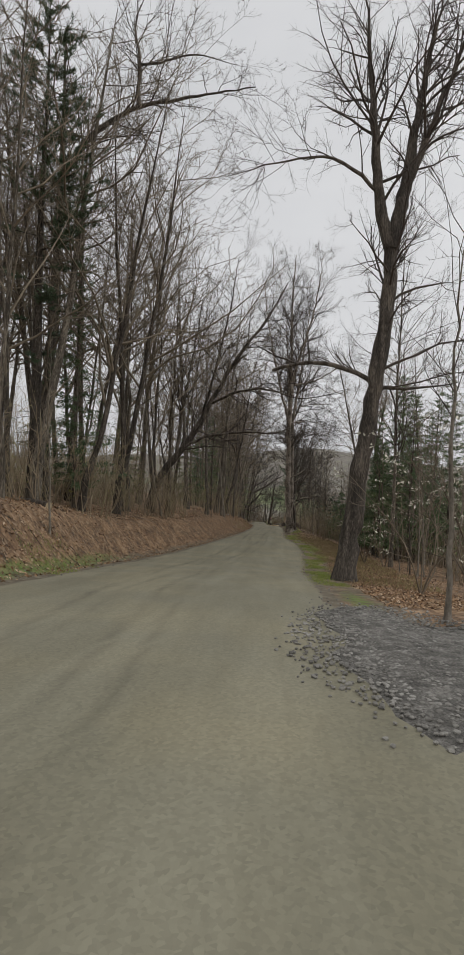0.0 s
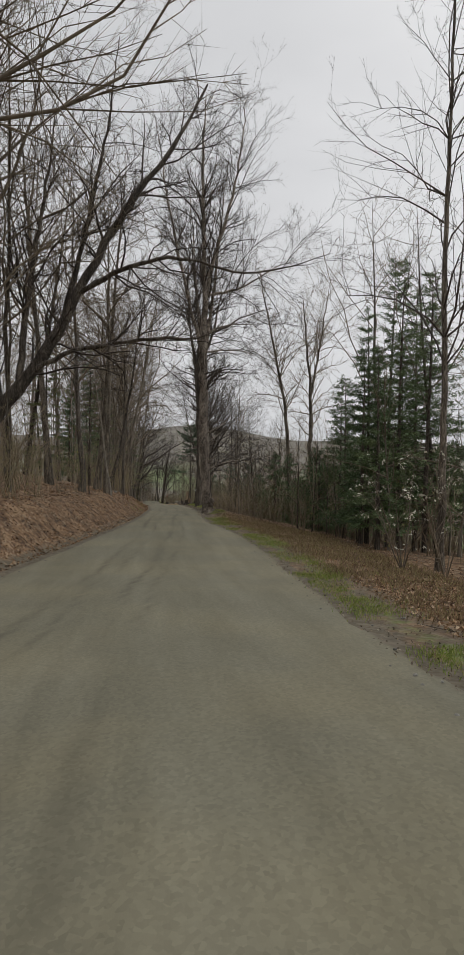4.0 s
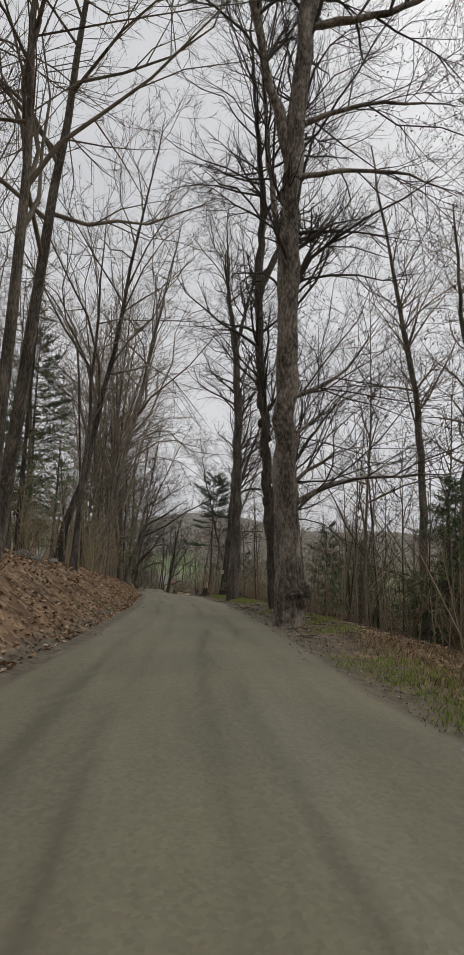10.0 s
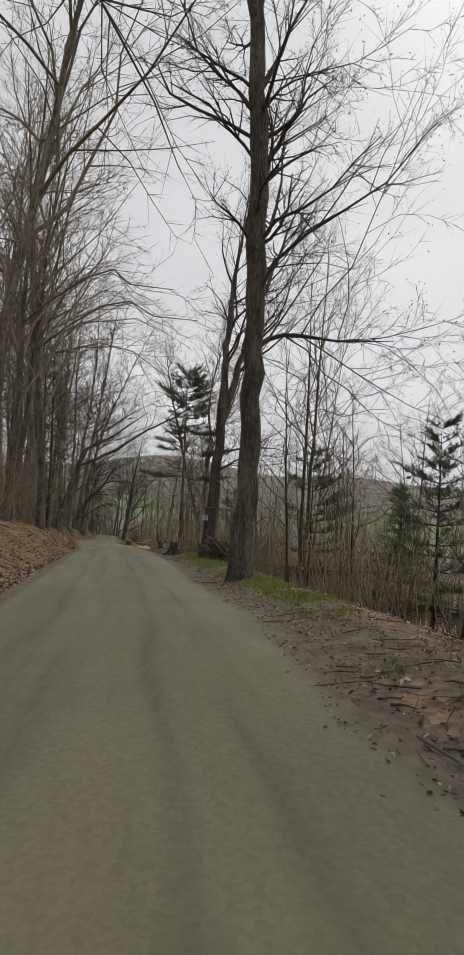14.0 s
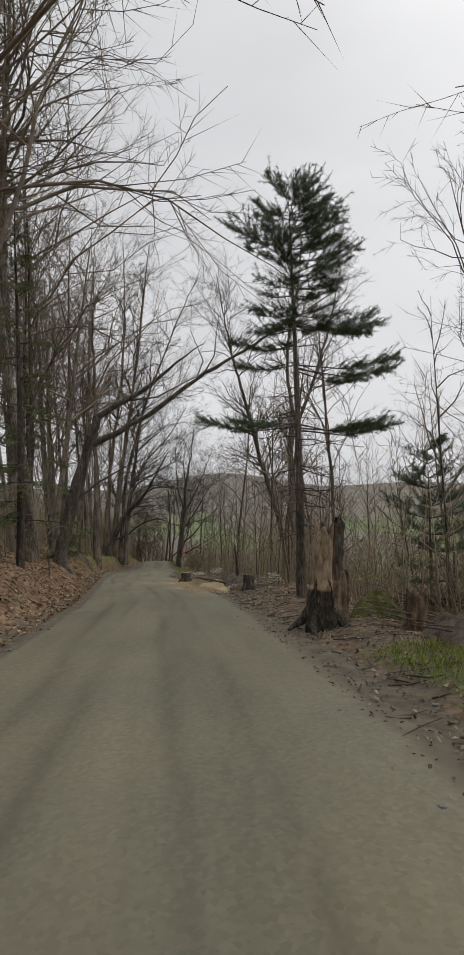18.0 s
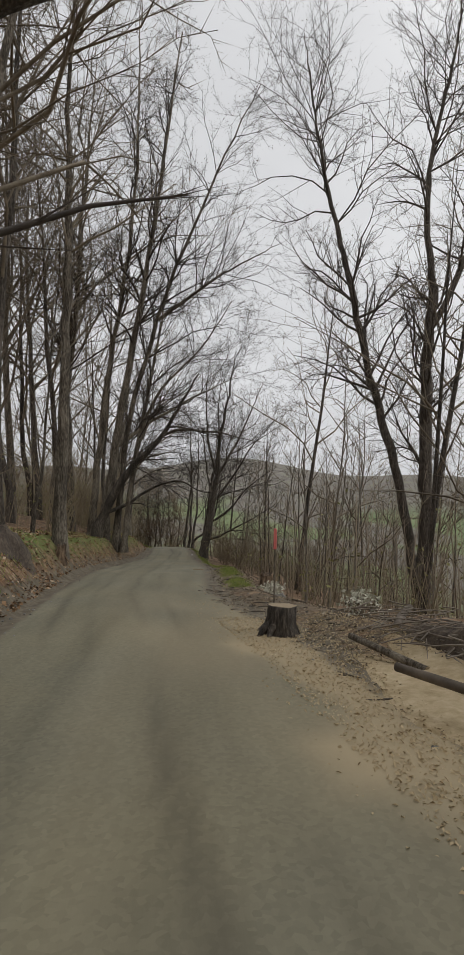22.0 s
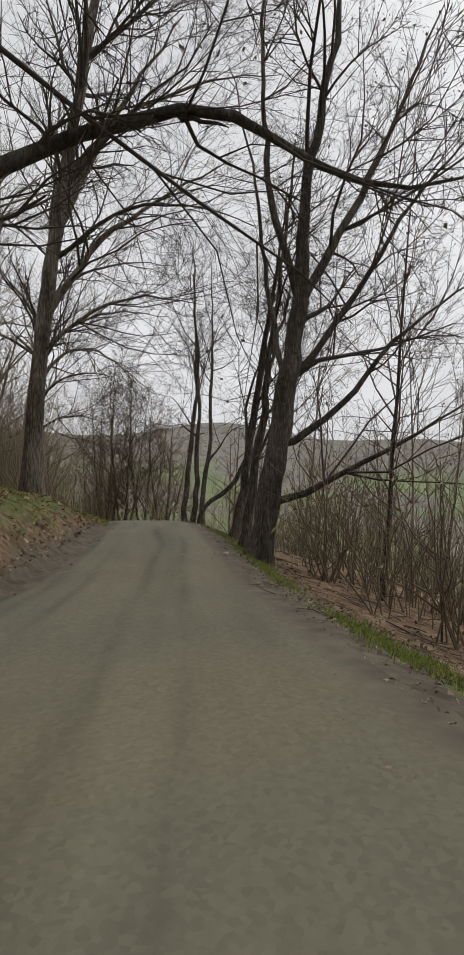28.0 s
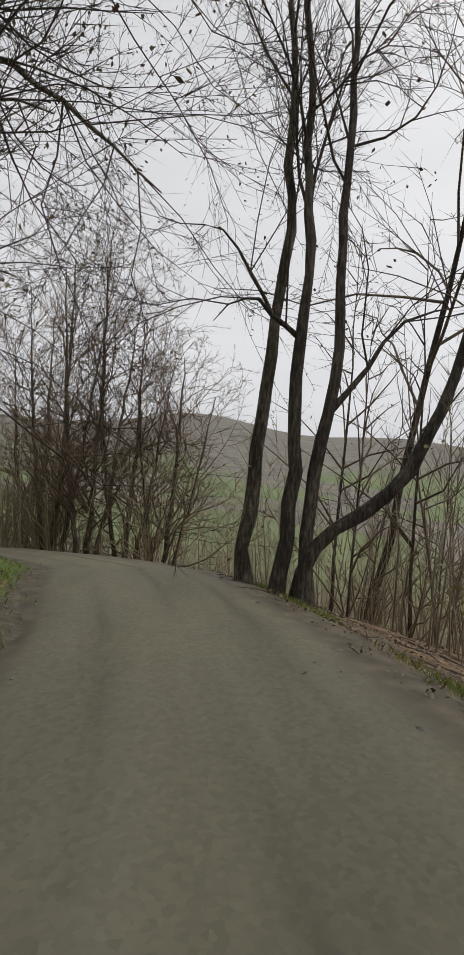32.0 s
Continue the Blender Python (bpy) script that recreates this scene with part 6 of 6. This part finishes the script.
for k, a in enumerate((0.3, 1.4, 2.7, 3.9, 5.2)):
    wood = Wood()
    wood.tube([(0.3 * math.cos(a), 0.3 * math.sin(a), 0.3), (0.5 * math.cos(a), 0.5 * math.sin(a), 0.08), (0.75 * math.cos(a + 0.3), 0.75 * math.sin(a + 0.3), -0.06)], [0.14, 0.09, 0.03], 7)
    part("root", wood.mesh("root", BARK_DARK), snag)
stump("splintered_stump", 5.35, 100.7, 0.62, 0.17, 8, "splintered upright root stub in turned soil", 5, ROTTEN, None)
stump("stump", 1.72, 121.3, 0.5, 0.23, 9, "weathered stump with a pale sawn top at the road edge", 6, BARK_DARK, FRESH_WOOD)
stump("stump", 3.95, 112.4, 0.55, 0.2, 10, "dark weathered stump at the road edge", 5, BARK_DARK, ROTTEN)
stump("stump", -4.4, 132.6, 0.5, 0.16, 11, "small weathered stump on the bank", 4, ROTTEN, None)
stump("stump", 2.95, 131.2, 0.5, 0.2, 13, "grey rotten stump at the edge of the grass", 4, ROTTEN, None)
wad = thing("uprooted_root_wad", 5.3, 93.9, float(land(5.3, 93.9)), "torn-up plate of roots and soil behind the maple", "roots")
bm = bmesh.new()
bmesh.ops.create_icosphere(bm, subdivisions=5, radius=1)
tilt = Matrix.Rotation(0.6, 3, "Y")
for v in bm.verts:
    q = np.array(v.co)
    p = Vector(q)
    q = q * (1 + 0.5 * noise.noise(p * 1.7) + 0.3 * noise.noise(p * 4.5) + 0.16 * noise.noise(p * 11))
    q = q * (1 + 0.22 * wave(q[0] * 2 + 1, q[1] * 2 + q[2] * 2, 0.7, 3) + 0.14 * wave(q[0] * 3 + q[2], q[1] * 3 + q[2] * 4, 0.3, 5) + 0.06 * wave(q[0] * 4 + q[2] * 3, q[1] * 4 - q[2] * 5, 0.12, 7))
    v.co = tilt @ Vector((q[0] * 0.85, q[1] * 0.42, q[2] * 0.45)) + Vector((0.1, 0, 0.32))
me = bpy.data.meshes.new("root_plate")
bm.to_mesh(me)
bm.free()
me.materials.append(CLOD)
me.shade_smooth()
part("root_plate", me, wad, "dark soil held in a root plate")
rng = np.random.default_rng(31)
for k in range(34):
    p = np.array([rng.uniform(-0.7, 0.5), rng.uniform(-0.45, -0.1), rng.uniform(-0.25, 0.3)])
    d = np.array([rng.uniform(-0.3, 1.0), rng.uniform(-0.25, 0.1), rng.uniform(-0.35, 0.35)])
    line = [np.array(tilt @ Vector(p + d * f + rng.normal(0, 0.06, 3))) + [0.1, 0, 0.32] for f in (0, 0.35, 0.7, 1.0)]
    wood = Wood()
    wood.tube(line, np.array([1, 0.8, 0.6, 0.25]) * rng.uniform(0.025, 0.075), 6)
    part("root", wood.mesh("root", ROTTEN if k % 3 == 0 else BARK), wad)
log(3.62, 113.0, 52, 1.4, 0.13, "cut log with a pale sawn end", 20)
log(3.0, 118.6, 110, 1.5, 0.05, "thin cut log lying along the road", 21)
log(3.4, 120.6, 60, 1.6, 0.07, "cut branch lying in the debris", 22, mat=DEBRIS)
log(3.4, 115.6, 125, 2.2, 0.05, "peeled branch lying in the debris", 23, mat=DEBRIS, lift=0.1)
log(4.9, 99.2, 40, 1.8, 0.055, "dark fallen limb in turned soil", 25, mat=BARK_DARK)
log(0.5, 138.3, -28, 0.55, 0.028, "pale stripped stick lying on the road edge", 27, mat=FRESH_WOOD)
log(-9.8, 24.5, 140, 3.2, 0.17, "dark rotten log on the leafy bank", 28, mat=BARK_DARK)
log(-5.6, 121.0, 70, 2.6, 0.13, "dark fallen log on the bank", 29, mat=BARK_DARK)
log(-5.9, 150.0, 80, 1.6, 0.08, "dark fallen branch on the bank", 30, mat=BARK_DARK)

# leaning dead stub beyond the pine
stub = Wood()
stub.tube([(0, 0, -0.2), (0.0, 0, 0.5), (-0.06, 0, 1.2), (-0.12, 0.02, 1.7)], [0.09, 0.065, 0.05, 0.03], 8)
stub = tagged(new("dead_stub", stub.mesh("dead_stub", BARK_DARK)), "dark dead stub standing in the debris", "snag")
stub.matrix_world = pose(4.0, 116.5, float(land(4.0, 116.5)))

# burl at the foot of the old maple
rng = np.random.default_rng(9)
burl = thing("burl_mass", 3.35, 65.1, float(land(3.35, 65.1)), "swollen burls round the foot of the old maple", "burl")
for k, (x, y, z, r, h) in enumerate([(-0.2, 0.16, 0.9, 0.46, 0.22), (0.1, -0.02, 1.0, 0.24, 0.26), (0.0, -0.1, 0.7, 0.2, 0.16)]):
    bm = bmesh.new()
    bmesh.ops.create_icosphere(bm, subdivisions=5, radius=1)
    for v in bm.verts:
        q = np.array(v.co)
        n = 0.16 * wave(q[0] * 2 + k, q[1] * 2 + q[2], 0.6, k) + 0.13 * wave(q[0] * 3 + q[2] * 2, q[1] * 3 - q[2] * 3, 0.3, 2 + k) + 0.10 * wave(q[0] * 3 - q[2] * 4, q[1] * 4 + q[2] * 3, 0.14, 4 + k)
        v.co = Vector(q * (1 + n) * [r, r, h] + [x, y, z])
    me = bpy.data.meshes.new("burl")
    bm.to_mesh(me)
    bm.free()
    me.materials.append(BARK_FLAKY)
    me.shade_smooth()
    part("burl", me, burl)

# healed knobs on the maple
for k, (h, a, r) in enumerate([(3.4, 3.0, 0.12), (4.3, 3.3, 0.15), (5.2, 0.2, 0.13), (5.4, 3.1, 0.13), (6.3, 3.4, 0.15), (6.9, 0.1, 0.12), (7.5, 3.0, 0.14), (8.3, 3.2, 0.14), (9.2, 3.0, 0.15), (2.6, 0.3, 0.14), (9.6, 0.4, 0.12)]):
    cx, cy = np.interp(h, [0, 2.2, 4.6, 8.9, 13.4], [0, -0.2, -0.5, -0.95, -1.3]), np.interp(h, [0, 2.2, 4.6, 8.9, 13.4], [0, -0.1, -0.3, -0.6, -0.9])
    bm = bmesh.new()
    bmesh.ops.create_icosphere(bm, subdivisions=2, radius=r)
    for v in bm.verts:
        q = np.array(v.co)
        v.co = Vector(q * (1 + 0.35 * wave(q[0] * 3 + k, q[1] * 3 + q[2] * 4, 0.25, k)) * [0.9, 0.9, 1.5] + [cx + 0.15 * math.cos(a), cy + 0.1 * math.sin(a) - 0.04, h])
    me = bpy.data.meshes.new("knob")
    bm.to_mesh(me)
    bm.free()
    me.materials.append(BARK_DARK)
    me.shade_smooth()
    part("knob", me, knobby)

# posted sign on the maple
sign = thing("posted_sign", 4.65, 95.02, -4.8, "small white posted notice nailed to the maple trunk", "sign")
WHITE = material("weathered_sign_face", [(0.55, 0.54, 0.50), (0.72, 0.71, 0.68)], 5, 4, 0.6, 0)
INK = material("faded_ink", [(0.03, 0.03, 0.035), (0.06, 0.06, 0.065)], 8, 3, 0.6, 0)


def slab(name, w, h, d, x, y, z, mat):
    bm = bmesh.new()
    bmesh.ops.create_cube(bm, size=1)
    for v in bm.verts:
        v.co = Vector((v.co.x * w + x, v.co.y * d + y, v.co.z * h + z))
    bmesh.ops.bevel(bm, geom=list(bm.edges), offset=min(w, h, d) * 0.15, segments=1, affect="EDGES")
    me = bpy.data.meshes.new(name)
    bm.to_mesh(me)
    bm.free()
    me.materials.append(mat)
    return me


part("panel", slab("panel", 0.21, 0.26, 0.006, 0, 0, 0, WHITE), sign)
for z, w, h in ((0.085, 0.17, 0.04), (0.03, 0.15, 0.022), (-0.01, 0.16, 0.022), (-0.05, 0.13, 0.022), (-0.09, 0.15, 0.018)):
    part("text_bar", slab("text_bar", w, h, 0.004, 0, -0.007, z, INK), sign, "unreadable printed line")

# marker stake with a pink top
stake = thing("marker_stake", 1.66, 121.75, float(land(1.66, 121.75)), "thin wooden survey stake with a pink top", "stake")
PINK = material("pink_marking_paint", [(0.75, 0.16, 0.16), (0.85, 0.25, 0.22)], 8, 3, 0.6, 0)
part("stake_post", slab("stake_post", 0.022, 1.75, 0.018, 0, 0, 0.7, BARK), stake)
part("stake_top", slab("stake_top", 0.05, 0.36, 0.03, 0, 0, 1.6, PINK), stake, "bright pink painted top")

# a crushed can on the road edge
bm = bmesh.new()
bmesh.ops.create_cone(bm, cap_ends=True, segments=18, radius1=0.033, radius2=0.031, depth=0.12)
for v in bm.verts:
    v.co.y *= 0.75
bmesh.ops.bevel(bm, geom=[e for e in bm.edges if abs(e.verts[0].co.z - e.verts[1].co.z) < 0.01], offset=0.005, segments=2, affect="EDGES")
me = bpy.data.meshes.new("drink_can")
bm.to_mesh(me)
bm.free()
me.materials.append(WHITE)
me.shade_smooth()
can = tagged(new("drink_can", me), "crushed white drink can lying at the road edge", "can")
can.matrix_world = pose(0.64, 153.16, float(land(0.64, 153.16)) + 0.06, 0, 90, 15)

# crushed stone beside the start of the road
GRIT = material("dark_crushed_stone_bed", [(0.045, 0.042, 0.038), (0.15, 0.142, 0.125), (0.34, 0.325, 0.295)], 30, 8, 0.95, 1.0, coord="World")
heap("gravel_bed", "dark crushed stone spread beside the road", 2.7, 9.2, 2.1, 4.6, 0.03, GRIT, 8, "gravel")


def rock_forms(n, seed):
    out = []
    for k in range(n):
        r = np.random.default_rng(seed + k)
        bm = bmesh.new()
        bmesh.ops.create_icosphere(bm, subdivisions=1, radius=1)
        for v in bm.verts:
            v.co *= r.uniform(0.7, 1.25)
            v.co.z *= 0.7
        out.append(([tuple(v.co) for v in bm.verts], [[v.index for v in f.verts] for f in bm.faces]))
        bm.free()
    return out


def stones(name, label, at, smin, smax, seed, lift=0.1):
    rng = np.random.default_rng(seed)
    shapes = rock_forms(5, seed)
    vs, fs, c = [], [], 0
    for x, y in at:
        v, f = shapes[int(rng.integers(5))]
        s, a = rng.uniform(smin, smax), rng.uniform(0, 6.28)
        q = np.array(v) * s
        q = np.stack([q[:, 0] * math.cos(a) - q[:, 1] * math.sin(a) + x, q[:, 0] * math.sin(a) + q[:, 1] * math.cos(a) + y, q[:, 2] + float(land(x, y)) + lift], 1)
        vs.append(q)
        fs.append(np.array(f) + c)
        c += len(q)
    return tagged(new(name, mesh_of(name, np.concatenate(vs), np.concatenate(fs), STONE, False)), label, "stones", kind="stuff")


rng = np.random.default_rng(15)
a, s = rng.uniform(0, 6.283, 3000), np.sqrt(rng.uniform(0, 1, 3000))
stones("crushed_stone", "loose crushed grey stone beside the road", np.stack([2.7 + 2.15 * s * np.cos(a) + rng.normal(0, 0.16, 3000), 9.2 + 4.4 * s * np.sin(a) + rng.normal(0, 0.4, 3000)], 1), 0.014, 0.042, 16, 0.045)
stones("road_stones", "small stones loose on the road edges", np.concatenate([spots(40, 450, 4, 165, -0.7, 1.0, 1), spots(41, 350, 4, 165, -0.5, 0.6, -1)]), 0.012, 0.04, 17, 0.015)


def rock(x, y, r, seed, label, squash=0.7):
    rng = np.random.default_rng(seed)
    bm = bmesh.new()
    bmesh.ops.create_icosphere(bm, subdivisions=3, radius=r)
    for v in bm.verts:
        q = np.array(v.co) / r
        v.co *= 1 + 0.2 * wave(q[0] * 2 + seed, q[1] * 2 + q[2] * 3, 0.9, seed) + 0.05 * wave(q[0] * 9, q[1] * 9 + q[2] * 7, 1, seed)
        v.co.z *= squash
    me = bpy.data.meshes.new("rock")
    bm.to_mesh(me)
    bm.free()
    me.materials.append(STONE)
    ob = tagged(new("rock", me), label, "rock")
    ob.matrix_world = pose(x, y, float(land(x, y)) + r * squash * 0.45, 0, 0, rng.uniform(0, 360))
    return ob


for k, (x, y, r) in enumerate([(-5.3, 69.4, 0.32), (-5.0, 70.2, 0.22), (-4.6, 71.3, 0.18), (3.4, 72.5, 0.16), (2.95, 128.6, 0.2), (4.3, 113.9, 0.22), (3.55, 113.7, 0.2), (3.7, 66.9, 0.2)]):
    rock(x, y, r, 80 + k, "weathered grey fieldstone half sunk in leaves")
